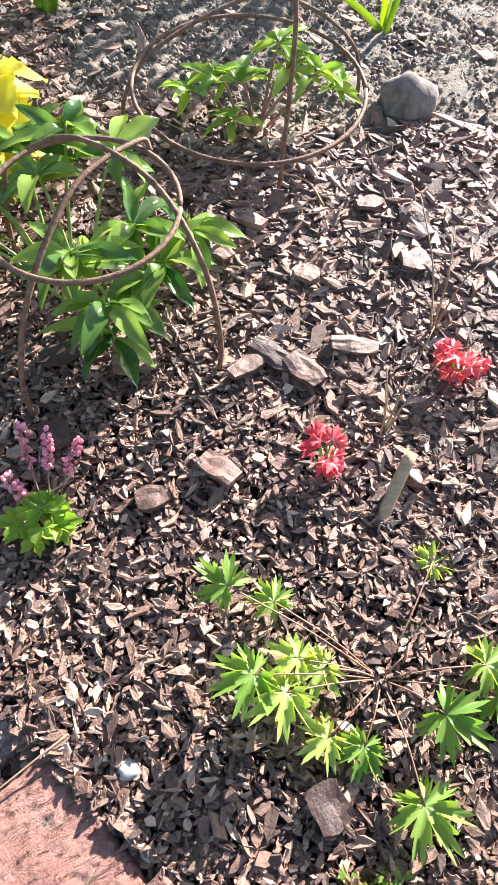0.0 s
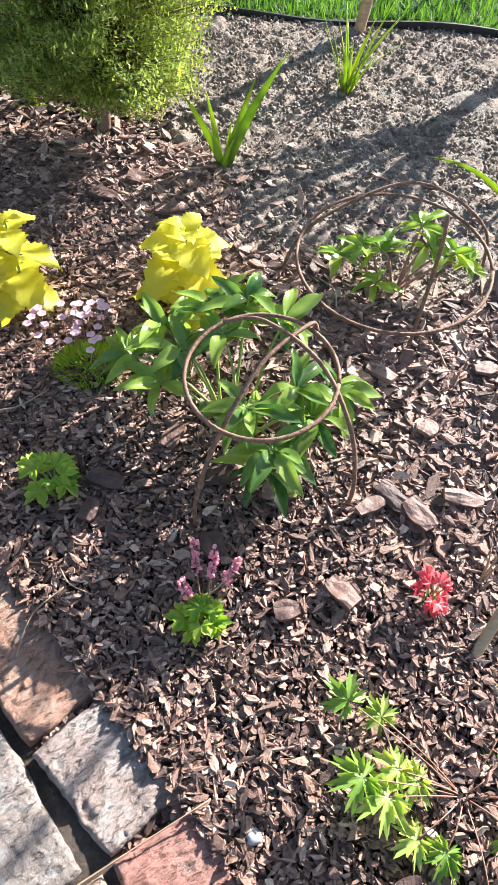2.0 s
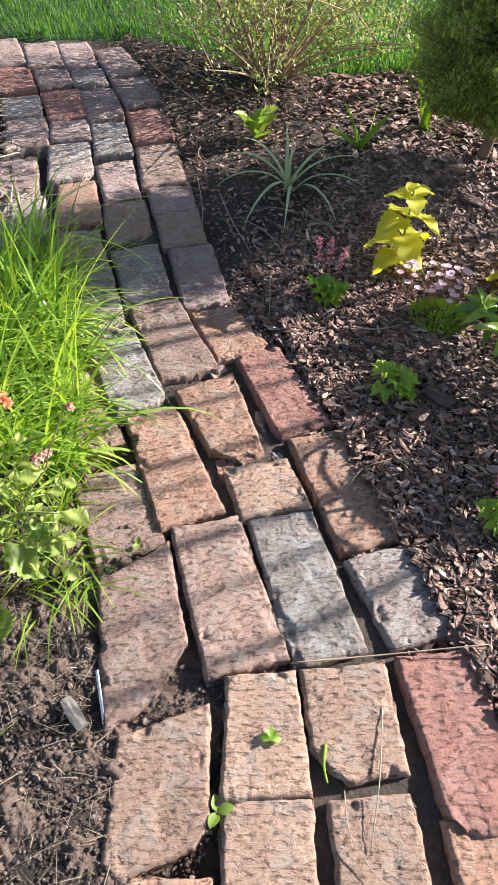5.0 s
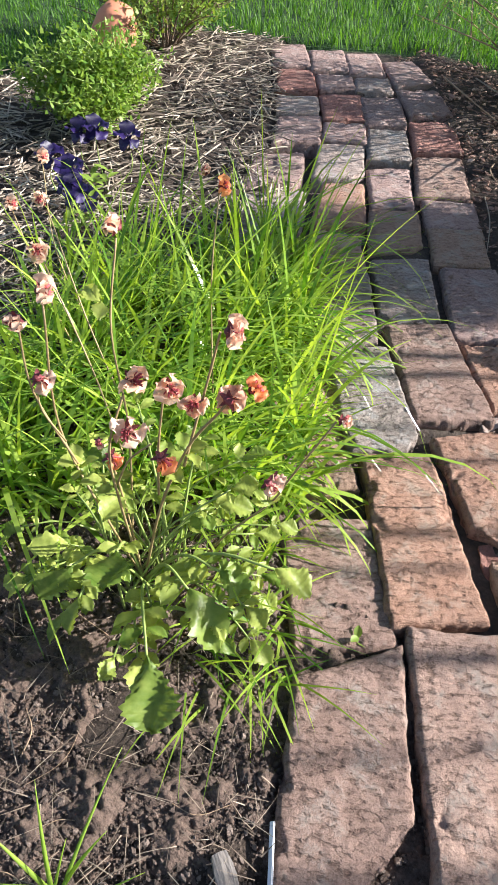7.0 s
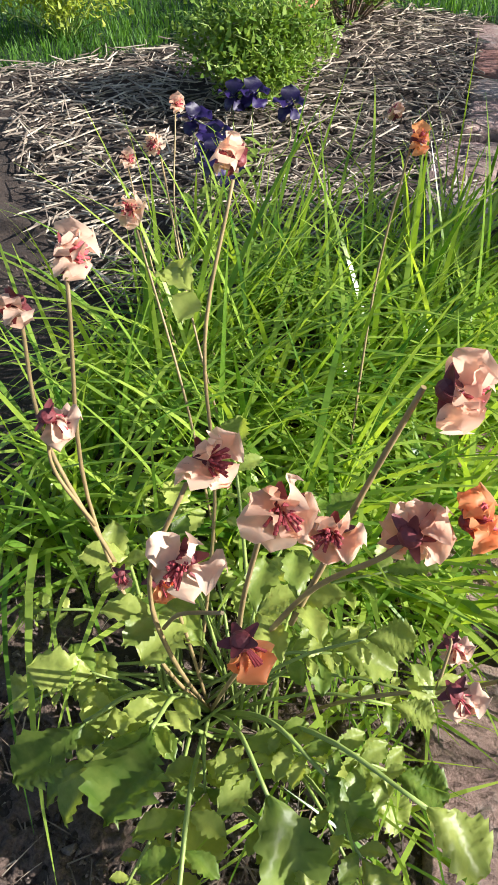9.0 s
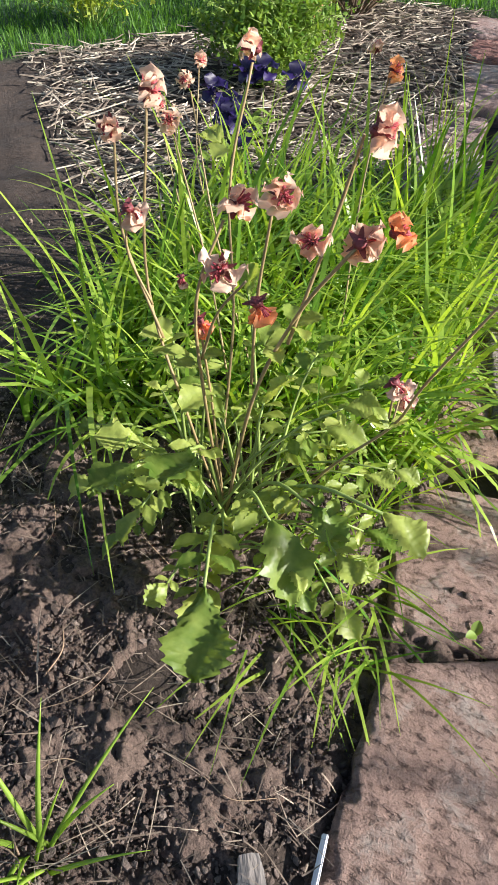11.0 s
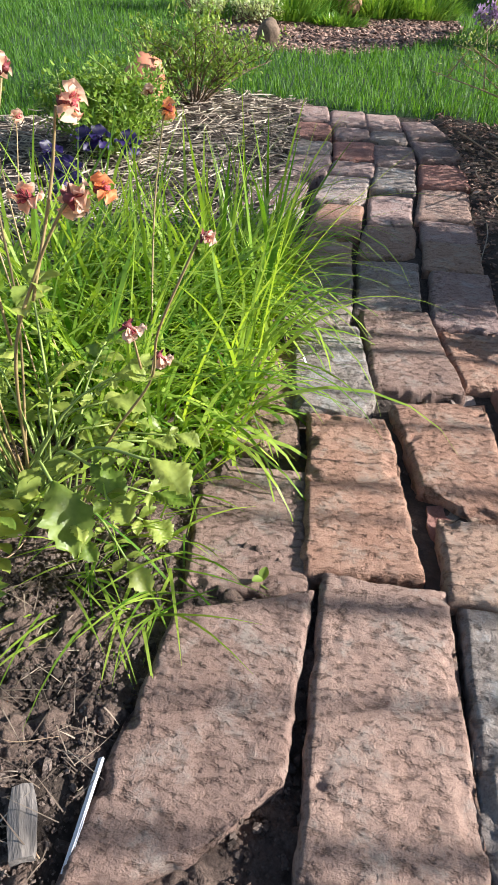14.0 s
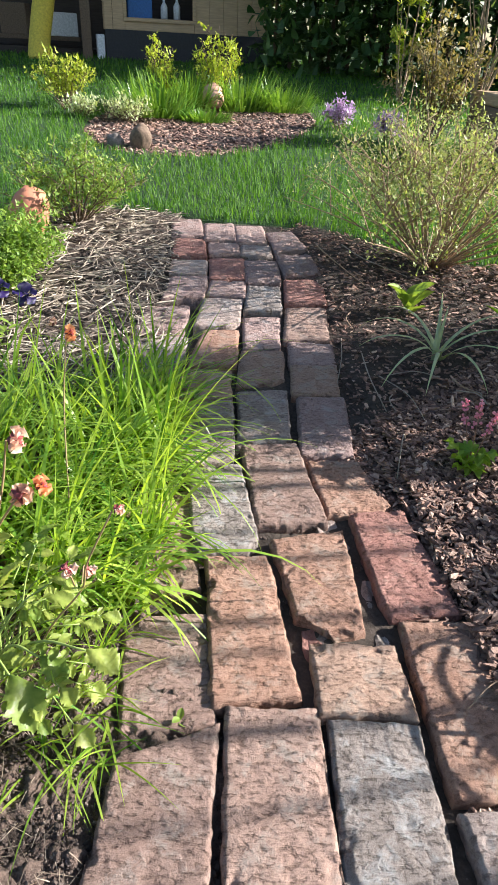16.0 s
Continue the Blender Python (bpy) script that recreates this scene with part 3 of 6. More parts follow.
brick(-1.856, 0.991, 0.143, 0.126, 138, "rose", 0.0, 0.0, 0.0, -0.004)
brick(-2.006, 1.109, 0.23, 0.127, 142, "red", 0.0, 0.0, 0.003, -0.006)
brick(-2.178, 1.231, 0.145, 0.121, 143, "rose", 0.0, 0.0, 0.002, -0.01)
brick(-2.352, 1.346, 0.243, 0.126, 143, "rose", 0.002, 0.0, 0.0, -0.01)
# soil edge
brick(-0.285, -0.43, 0.16, 0.12, 127, "orange", -0.006)
brick(-0.395, -0.292, 0.166, 0.126, 127, "buff", -0.002, 0.02, -0.002, -0.045)
brick(-0.56, -0.141, 0.224, 0.124, 137, "brown", 0.002, 0.042, -0.004, -0.06)
brick(-0.738, -0.004, 0.19, 0.124, 147, "brown", -0.008)
brick(-0.972, 0.14, 0.25, 0.126, 147, "buff", -0.008)
brick(-1.226, 0.287, 0.24, 0.126, 143, "grey", -0.006)
brick(-1.41, 0.427, 0.19, 0.128, 140, "buff", -0.006)
brick(-1.585, 0.525, 0.232, 0.155, 139, "grey", 0.0, 0.03, 0.0, -0.04)
brick(-1.775, 0.682, 0.2, 0.14, 137, "rose", 0.0, 0.02, -0.004, -0.04)
brick(-1.94, 0.886, 0.205, 0.13, 138, "rose", 0.002, 0.0, 0.0, -0.03)
brick(-2.088, 1.001, 0.15, 0.128, 142, "grey", 0.0, 0.0, 0.0, -0.006)
brick(-2.256, 1.125, 0.222, 0.124, 143, "red", 0.003, 0.0, -0.003, -0.014)
brick(-2.468, 1.265, 0.265, 0.126, 145, "rose", 0.0, 0.0, 0.0, -0.01)

# ---- plants and things ----
def tube_into(bm, pts, r0, r1, sides=5):
    """A tapered stem along points."""
    pts = [Vector(p) for p in pts]
    rings = []
    for i, p in enumerate(pts):
        d = (pts[min(i + 1, len(pts) - 1)] - pts[max(i - 1, 0)]).normalized()
        q = d.to_track_quat("Z", "X")
        r = r0 + (r1 - r0) * i / (len(pts) - 1)
        rings.append([bm.verts.new(p + q @ Vector((r * math.cos(a), r * math.sin(a), 0))) for a in [2 * math.pi * k / sides for k in range(sides)]])
    for a, b in zip(rings, rings[1:]):
        for k in range(sides):
            bm.faces.new((a[k], a[(k + 1) % sides], b[(k + 1) % sides], b[k])).smooth = True
    bm.faces.new(rings[0][::-1])
    bm.faces.new(rings[-1])


def curve(ctrl, n=10):
    """Catmull-Rom through control points."""
    c = [Vector(p) for p in ctrl]
    c = [c[0] * 2 - c[1], *c, c[-1] * 2 - c[-2]]
    out = []
    for i in range(1, len(c) - 2):
        for k in range(n):
            t = k / n
            out.append(0.5 * (2 * c[i] + (c[i + 1] - c[i - 1]) * t + (2 * c[i - 1] - 5 * c[i] + 4 * c[i + 1] - c[i + 2]) * t * t + (3 * c[i] - c[i - 1] - 3 * c[i + 1] + c[i + 2]) * t ** 3))
    return out + [c[-2]]


def stem(name, ctrl, r0, r1, material, parent, n=8, sides=6, label=""):
    bm = bmesh.new()
    tube_into(bm, curve(ctrl, n), r0, r1, sides)
    ob = part(name, bm, material, parent, label)
    ob.matrix_parent_inverse = parent.matrix_basis.inverted()
    return ob


def leaf_data(name, length, width, material, belly=0.45, fold=0.25, droop=0.25, teeth=0, nu=9, wave=0.0, tipped=1.0):
    """A simple leaf along +x with a folded midrib, bending down to its tip."""
    verts, faces = [], []
    nv = 4
    for i in range(nu + 1):
        t = i / nu
        w = width * 0.5 * (math.sin(math.pi * t ** (math.log(0.5) / math.log(belly))) ** 0.85 if 0 < t < 1 else 0.0) + 0.0006
        if teeth and 0 < i < nu:
            w *= 1 + (0.13 if i % 2 else -0.08)
        for j in range(nv + 1):
            v = j / nv * 2 - 1
            z = fold * abs(v) * w * 1.2 - droop * length * t ** 2 + wave * width * 0.12 * math.sin(9 * t + 2 * v) * abs(v)
            verts.append((length * (t - 0.12 * droop * t ** 3) + (0.04 * length * (1 - abs(v)) if teeth else 0), v * w, z))
    for i in range(nu):
        for j in range(nv):
            a = i * (nv + 1) + j
            faces.append((a, a + nv + 1, a + nv + 2, a + 1))
    me = bpy.data.meshes.new(name)
    me.from_pydata(verts, [], faces)
    me.polygons.foreach_set("use_smooth", [True] * len(faces))
    me.materials.append(material)
    return me


def lobed_data(name, radius, lobes, depth, material, teeth=3, span=300, cup=0.12, sharp=1.0, bite=0.16, pleat=0.0):
    """A palmate leaf with its stalk at the origin, pointing along +x."""
    n = lobes * teeth * 4
    verts, faces = [(0, 0, 0)], []
    for ring_no, k in enumerate((0.35, 0.7, 1.0)):
        for i in range(n + 1):
            u = i / n
            a = radians(-span / 2 + span * u)
            ph = (u * lobes) % 1.0
            cut = abs(2 * ph - 1) ** sharp                  # 1 between lobes
            r = radius * (1 - depth * cut * (0.25 + 0.75 * k))
            if k == 1.0:
                r *= 1 + bite * (abs((u * lobes * teeth + 0.5) % 1.0 - 0.5) * 4 - 1)
            r *= 0.72 + 0.28 * math.cos(a * 0.75)
            z = cup * radius * k ** 2 * (0.5 + 0.5 * math.cos(2 * math.pi * lobes * u)) - 0.22 * radius * k ** 2 + pleat * radius * k * math.sin(2 * math.pi * lobes * teeth * u)
            verts.append((r * k * math.cos(a), r * k * math.sin(a), z))
    w = n + 1
    for i in range(n):
        faces.append((0, 1 + i, 2 + i))
        for q in range(2):
            a = 1 + q * w + i
            faces.append((a, a + w, a + w + 1, a + 1))
    me = bpy.data.meshes.new(name)
    me.from_pydata(verts, [], faces)
    me.polygons.foreach_set("use_smooth", [True] * len(faces))
    me.materials.append(material)
    return me


def toothed_data(name, length, width, material, belly=0.62, lobe=0.0, teeth=9, wave=0.1, droop=0.25):
    """A wrinkled leaflet along +x: toothed rim, sunken veins, side lobes if asked for."""
    nu, nv = teeth * 3, 8
    verts, faces = [], []
    for i in range(nu + 1):
        t = i / nu
        w = width * 0.5 * math.sin(math.pi * min(0.985, 0.02 + t) ** (math.log(0.5) / math.log(belly))) ** 0.7
        w *= 1 - lobe * (math.exp(-((t - 0.42) / 0.07) ** 2) + 0.7 * math.exp(-((t - 0.7) / 0.05) ** 2))
        saw = (i % 3) / 3
        w *= 1 - 0.3 * saw * smooth(0.04, 0.2, t)
        for j in range(nv + 1):
            v = j / nv * 2 - 1
            vein = math.cos(2 * math.pi * (t * teeth - 1.6 * abs(v)))
            z = 0.22 * abs(v) * w + wave * width * 0.12 * vein * abs(v) * (1 - 0.4 * abs(v)) + 0.05 * width * math.sin(7 * t + 3 * v) - droop * length * t * t
            verts.append((length * (t + 0.14 * abs(v) * t * (1 - t)), v * w, z))
    for i in range(nu):
        for j in range(nv):
            a = i * (nv + 1) + j
            faces.append((a, a + nv + 1, a + nv + 2, a + 1))
    me = bpy.data.meshes.new(name)
    me.from_pydata(verts, [], faces)
    me.polygons.foreach_set("use_smooth", [True] * len(faces))
    me.materials.append(material)
    return me


def facing(at, way, roll=0.0, scale=1.0):
    """A matrix that lays +x along way, with z as far up as it can be."""
    q = Vector(way).normalized().to_track_quat("X", "Z")
    return Matrix.Translation(at) @ q.to_matrix().to_4x4() @ Matrix.Rotation(roll, 4, "X") @ Matrix.Diagonal((scale, scale, scale, 1))


def leaf(name, me, parent, at, way, roll=0.0, scale=1.0, label=""):
    ob = shared(name, me, parent, facing(at, way, roll, scale), label)
    ob.matrix_parent_inverse = parent.matrix_basis.inverted()
    return ob


def rnd(a, b):
    return random.uniform(a, b)


def round_way(a, up):
    return Vector((math.cos(a), math.sin(a), up))


# plant materials
M_PEONY = leafy("peony_leaf", (0.025, 0.12, 0.035), (0.36, 0.5, 0.1), 0.48, 0.12)
M_PEONY_YOUNG = leafy("young_peony_leaf", (0.14, 0.3, 0.04), (0.42, 0.56, 0.1), 0.5, 0.3)
M_CRANE = leafy("cranesbill_leaf", (0.13, 0.27, 0.04), (0.46, 0.57, 0.16), 0.45, 0.45)
M_GOLD = leafy("golden_leaf", (0.45, 0.45, 0.03), (0.78, 0.72, 0.1), 0.5, 0.5)
M_FRESH = leafy("fresh_leaf", (0.16, 0.32, 0.03), (0.42, 0.56, 0.09), 0.5, 0.45)
M_GEUM = leafy("geum_leaf", (0.11, 0.2, 0.025), (0.54, 0.6, 0.15), 0.48, 0.42, scale=60.0)
M_RED = leafy("red_leaf", (0.55, 0.05, 0.075), (0.88, 0.24, 0.25), 0.4, 0.4, glow=(1.1, 1.0, 1.0))
M_PINK = leafy("pink_petal", (0.72, 0.25, 0.34), (0.85, 0.45, 0.52), 0.4, 0.6, by="island", glow=(1.1, 1.0, 1.0))
M_LILAC = leafy("lilac_petal", (0.74, 0.45, 0.56), (0.88, 0.68, 0.74), 0.4, 0.6, by="island", glow=(1.1, 1.0, 1.0))
M_PETAL = leafy("apricot_petal", (0.95, 0.58, 0.41), (0.98, 0.78, 0.62), 0.6, 0.55, glow=(1.04, 1.0, 0.97))
M_ORANGE = leafy("orange_petal", (0.88, 0.34, 0.14), (0.94, 0.5, 0.24), 0.6, 0.5, glow=(1.15, 1.0, 0.9))
M_FADED = leafy("faded_petal", (0.66, 0.42, 0.3), (0.9, 0.68, 0.52), 0.35, 0.8, glow=(1.1, 1.0, 1.0))
M_CALYX = plain("calyx", (0.16, 0.03, 0.035), 0.6)
M_STAMEN = plain("stamen", (0.42, 0.07, 0.08), 0.7)
M_STEM_RED = plain("reddish_stem", (0.3, 0.22, 0.1), 0.55)
M_STEM = plain("green_stem", (0.24, 0.32, 0.08), 0.5)
M_STEM_PINK = plain("pink_stem", (0.3, 0.15, 0.1), 0.5)
M_RUST = plain("rusty_steel", (0.19, 0.105, 0.068), 0.75, 0.15, 120, 0.5, 0.6)
M_WOOD = plain("weathered_wood", (0.4, 0.28, 0.17), 0.8, 0, 30, 0.3, 0.5, (0.3, 4, 4))
M_GREYWOOD = plain("weathered_splinter", (0.19, 0.168, 0.15), 0.85, 0, 60, 0.35, 0.6, (0.4, 3, 3))
M_TWIG = plain("dry_twig", (0.32, 0.22, 0.14), 0.8)
M_TRUNK = plain("trunk_bark", (0.16, 0.11, 0.075), 0.9, 0, 60, 0.4, 0.8)
M_STONE = plain("field_stone", (0.18, 0.15, 0.13), 0.9, 0, 45, 0.55, 1.0)
M_NEEDLE = leafy("spruce_needle", (0.12, 0.2, 0.035), (0.52, 0.6, 0.2), 0.5, 0.4, by="island")
M_IRIS = leafy("iris_leaf", (0.24, 0.38, 0.04), (0.5, 0.6, 0.09), 0.55, 0.45)
M_STRIPE = leafy("sedge_leaf", (0.33, 0.42, 0.2), (0.72, 0.76, 0.52), 0.4, 0.45, by="island")
M_SPIREA = leafy("spirea_leaf", (0.19, 0.25, 0.07), (0.52, 0.56, 0.24), 0.4, 0.5, by="island")
M_BUSH = leafy("bush_leaf", (0.1, 0.2, 0.03), (0.32, 0.42, 0.08), 0.4, 0.5, by="island")
M_MOUND = leafy("mound_leaf", (0.09, 0.2, 0.025), (0.3, 0.42, 0.07), 0.4, 0.5, by="island")
M_LIME = leafy("lime_leaf", (0.24, 0.34, 0.03), (0.6, 0.64, 0.12), 0.45, 0.5, by="island")
M_COPPER = leafy("copper_leaf", (0.13, 0.12, 0.045), (0.36, 0.29, 0.14), 0.4, 0.5, by="island")
M_CLUMP = leafy("clump_leaf", (0.05, 0.15, 0.02), (0.26, 0.42, 0.07), 0.4, 0.35, by="island")
M_HEDGE = leafy("hedge_leaf", (0.018, 0.055, 0.014), (0.09, 0.17, 0.04), 0.25, 0.5, by="island")
M_PANSY = leafy("violet_petal", (0.007, 0.004, 0.035), (0.022, 0.009, 0.09), 0.2, 0.5)
M_MOSS = leafy("moss_leaf", (0.22, 0.38, 0.03), (0.5, 0.64, 0.07), 0.45, 0.6, by="island")
M_TERRA = plain("terracotta", (0.5, 0.2, 0.115), 0.75, 0, 18, 0.2, 0.2)
M_BLACK = plain("black_plastic", (0.012, 0.012, 0.012), 0.5)
M_WHITE = plain("white_plastic", (0.7, 0.7, 0.72), 0.4)
M_PINE = plain("pine_board", (0.5, 0.34, 0.2), 0.65, 0, 14, 0.2, 0.3, (0.4, 4, 4))
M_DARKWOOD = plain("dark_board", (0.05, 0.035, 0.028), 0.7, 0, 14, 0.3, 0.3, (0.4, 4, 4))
M_PLINTH = plain("dark_plinth", (0.03, 0.028, 0.032), 0.7)
M_BLUE = plain("blue_box", (0.03, 0.14, 0.4), 0.5)
M_YELLOW = plain("yellow_foam", (0.6, 0.47, 0.06), 0.7)
M_CONCRETE = plain("concrete", (0.36, 0.35, 0.34), 0.9)
M_BALL = plain("bronze_glass", (0.72, 0.42, 0.3), 0.25, 0.35, 10, 0.15, 0.1)
M_PURPLE = leafy("purple_petal", (0.42, 0.27, 0.48), (0.64, 0.5, 0.68), 0.35, 0.6, by="island", glow=(1.1, 1.0, 1.0))


# ---- plant supports ----
def plant_support(label, ring_at, radius, tilt, hoops):
    sup = thing("plant_support", ring_at[0], ring_at[1], label, "plant support", "rusty plant supports")
    c = Vector(ring_at)
    pts = [c + Vector((radius * math.cos(a), radius * math.sin(a), radius * (tilt[0] * math.cos(a) + tilt[1] * math.sin(a)))) for a in [2 * math.pi * k / 48 for k in range(49)]]
    bm = bmesh.new()
    tube_into(bm, pts, 0.0036, 0.0036, 6)
    ob = part("ring", bm, M_RUST, sup)
    ob.matrix_parent_inverse = sup.matrix_basis.inverted()
    for h in hoops:
        stem("leg", h, 0.0038, 0.0034, M_RUST, sup)


plant_support("rusty steel ring support around a leafy peony", (-0.159, 0.671, 0.237), 0.117, (0.05, 0.11), [
    [(-0.222, 0.508, 0.0), (-0.225, 0.512, 0.1), (-0.205, 0.56, 0.2), (-0.16, 0.66, 0.27), (-0.1, 0.765, 0.265), (-0.085, 0.77, 0.25)],
    [(0.014, 0.585, 0.02), (0.014, 0.59, 0.11), (-0.012, 0.625, 0.2), (-0.075, 0.69, 0.262), (-0.17, 0.745, 0.275), (-0.235, 0.755, 0.25)],
    [(-0.3, 0.79, 0.02), (-0.296, 0.785, 0.12), (-0.26, 0.73, 0.24)]])
plant_support("rusty steel ring support around a young peony", (0.042, 1.073, 0.186), 0.189, (0.035, 0.1), [
    [(-0.167, 1.086, 0.05), (-0.163, 1.09, 0.14), (-0.11, 1.16, 0.19), (0.03, 1.25, 0.235), (0.13, 1.25, 0.235), (0.22, 1.2, 0.2), (0.244, 1.188, 0.12), (0.246, 1.186, 0.06)],
    [(0.097, 0.933, 0.04), (0.098, 0.94, 0.14), (0.095, 0.955, 0.3), (0.09, 0.97, 0.36)]])


# ---- peonies ----
def peony(x, y, label, stalks, size):
    pl = thing("peony", x, y, label, "peony", "peonies")
    kinds = [leaf_data("leaflet", size * k, size * 0.3, M_PEONY if size > 0.08 else M_PEONY_YOUNG, 0.5, 0.45, d, wave=0.8) for k, d in ((1.0, 0.3), (0.8, 0.5), (1.1, 0.18), (0.95, 0.6))]
    z0 = ground_z(x, y)
    for tx, ty, tz, count in stalks:
        end = Vector((tx, ty, tz))
        foot = Vector((x + (tx - x) * 0.12 + rnd(-0.02, 0.02), y + (ty - y) * 0.12 + rnd(-0.02, 0.02), z0))
        mid = foot.lerp(end, 0.55) + Vector((0, 0, 0.03))
        stem("stalk", [foot, mid, end], 0.0032, 0.0018, M_STEM_PINK if size < 0.08 else M_STEM, pl, 5, 5)
        head = math.atan2(ty - y, tx - x)
        for k in range(count + 3):
            a = head + (k / (count + 2) - 0.5) * 4.4 + rnd(-0.3, 0.3)
            base = end - (end - mid) * rnd(0.0, 0.35)
            leaf("leaflet", random.choice(kinds), pl, base, round_way(a, rnd(-0.1, 0.75)), rnd(-0.5, 0.5), rnd(0.75, 1.1))
    return pl


peony(-0.2, 0.72, "bushy peony with glossy dark green leaves", [
    (-0.118, 0.575, 0.17, 8), (-0.06, 0.66, 0.17, 7), (-0.17, 0.63, 0.2, 7), (-0.1, 0.69, 0.2, 7), (-0.03, 0.73, 0.17, 7), (-0.19, 0.68, 0.13, 6), (-0.12, 0.58, 0.1, 6),
    (-0.28, 0.86, 0.2, 9), (-0.21, 0.86, 0.22, 8), (-0.14, 0.82, 0.22, 8), (-0.36, 0.82, 0.16, 8), (-0.41, 0.77, 0.12, 8), (-0.31, 0.76, 0.17, 8), (-0.24, 0.78, 0.2, 8), (-0.34, 0.71, 0.13, 6)], 0.081)
peony(0.045, 1.075, "young peony with fresh leaves on reddish stalks", [
    (-0.02, 1.12, 0.17, 6), (0.02, 1.13, 0.16, 6), (-0.06, 1.1, 0.15, 6), (0.02, 1.06, 0.13, 5), (0.11, 1.12, 0.2, 6), (0.16, 1.1, 0.2, 6), (0.09, 1.16, 0.22, 6), (0.2, 1.12, 0.17, 6)], 0.062)


# ---- golden-leaved plants ----
def golden(x, y, label, tiers):
    pl = thing("golden_plant", x, y, label, "perennial", "golden-leaved plants")
    z0 = ground_z(x, y)
    big = leaf_data("leaf", 0.095, 0.076, M_GOLD, 0.38, 0.22, 0.4, teeth=1, nu=15, wave=0.5)
    stem("stalk", [(x, y, z0), (x + 0.004, y, z0 + 0.1), (x, y + 0.004, z0 + tiers[-1][0])], 0.004, 0.002, M_STEM, pl, 5, 6)
    for h, count, s, up, turn in tiers:
        for k in range(count):
            a = turn + 2 * math.pi * k / count + rnd(-0.2, 0.2)
            leaf("leaf", big, pl, (x, y, z0 + h + rnd(-0.008, 0.008)), round_way(a, up), rnd(-0.3, 0.3), s * rnd(0.9, 1.1))


golden(-0.668, 0.925, "upright perennial with bright golden yellow leaves", [(0.04, 3, 0.8, -0.1, 0.3), (0.09, 3, 1.0, 0.0, 1.3), (0.14, 3, 0.95, 0.1, 0.2), (0.185, 3, 0.7, 0.2, 1.2), (0.205, 3, 0.35, 0.7, 0.5)])
golden(-0.35, 0.985, "broad golden yellow perennial behind the peony", [(0.06, 4, 1.1, 0.0, 0.2), (0.11, 4, 1.15, 0.1, 0.9), (0.15, 4, 0.95, 0.2, 0.4), (0.18, 3, 0.5, 0.6, 1.2)])


# ---- coral bells: lobed rosettes with pink flower spikes ----
def blossoms(bm, pts, size):
    for p in pts:
        m = Matrix.Translation(p) @ Euler((rnd(0, 6), rnd(0, 6), rnd(0, 6))).to_matrix().to_4x4() @ Matrix.Diagonal((size, size, size * 1.3, 1))
        bmesh.ops.create_icosphere(bm, subdivisions=1, radius=rnd(0.6, 1.0), matrix=m)


def coral_bells(x, y, label, leaves, spikes, size, material, mat_label=""):
    pl = thing("coral_bells", x, y, label, "perennial", "coral bells")
    z0 = ground_z(x, y)
    me = lobed_data("leaf", size * 1.08, 5, 0.36, material, 3, 290, 0.45, 1.3, 0.09)
    for k in range(leaves):
        a = 2.4 * k + rnd(-0.3, 0.3)
        reach = size * rnd(0.3, 1.1) * (1.0 if leaves < 12 else 1.4)
        at = Vector((x + reach * math.cos(a), y + reach * math.sin(a), z0 + rnd(0.015, 0.05)))
        stem("leaf_stalk", [(x, y, z0), (x + 0.4 * reach * math.cos(a), y + 0.4 * reach * math.sin(a), z0 + 0.02), at], 0.0015, 0.001, M_STEM, pl, 3, 4)
        leaf("leaf", me, pl, at, round_way(a, rnd(0.0, 0.5)), rnd(-0.4, 0.4), rnd(0.7, 1.1))
    for dx, dy, h in spikes:
        top = Vector((x + dx, y + dy, z0 + h))
        stem("flower_stalk", [(x, y, z0), (x + dx * 0.5, y + dy * 0.5, z0 + h * 0.55), top], 0.0013, 0.0008, M_STEM_PINK, pl, 4, 4)
        bm = bmesh.new()
        blossoms(bm, [Vector((x + dx, y + dy, z0 + h)) - Vector((dx * 0.5, dy * 0.5, h * 0.5)) * u + Vector((rnd(-1, 1), rnd(-1, 1), rnd(-1, 1))) * 0.006 for u in [k / 30 * 0.75 for k in range(30)]], 0.0036)
        ob = part("flower_spike", bm, M_PINK, pl, "small pink bell flowers")
        ob.matrix_parent_inverse = pl.matrix_basis.inverted()
    return pl


coral_bells(-0.178, 0.352, "coral bells with pale green leaves and pink flower spikes", 9, [(-0.035, 0.09, 0.1), (0.0, 0.08, 0.1), (0.035, 0.075, 0.1), (-0.04, 0.03, 0.085)], 0.029, M_FRESH)
coral_bells(-0.477, 0.545, "small green coral bells without flowers", 9, [], 0.03, M_FRESH)
coral_bells(-0.745, 0.73, "small coral bells with thin pink flower spikes", 10, [(0.01, 0.04, 0.13), (-0.07, 0.05, 0.12), (-0.04, 0.06, 0.13)], 0.03, M_FRESH)
coral_bells(0.15, 0.44, "small crimson-red coral bells on bark mulch", 12, [], 0.0165, M_RED)
coral_bells(0.335, 0.585, "crimson-red coral bells with frilled leaves", 18, [], 0.018, M_RED)


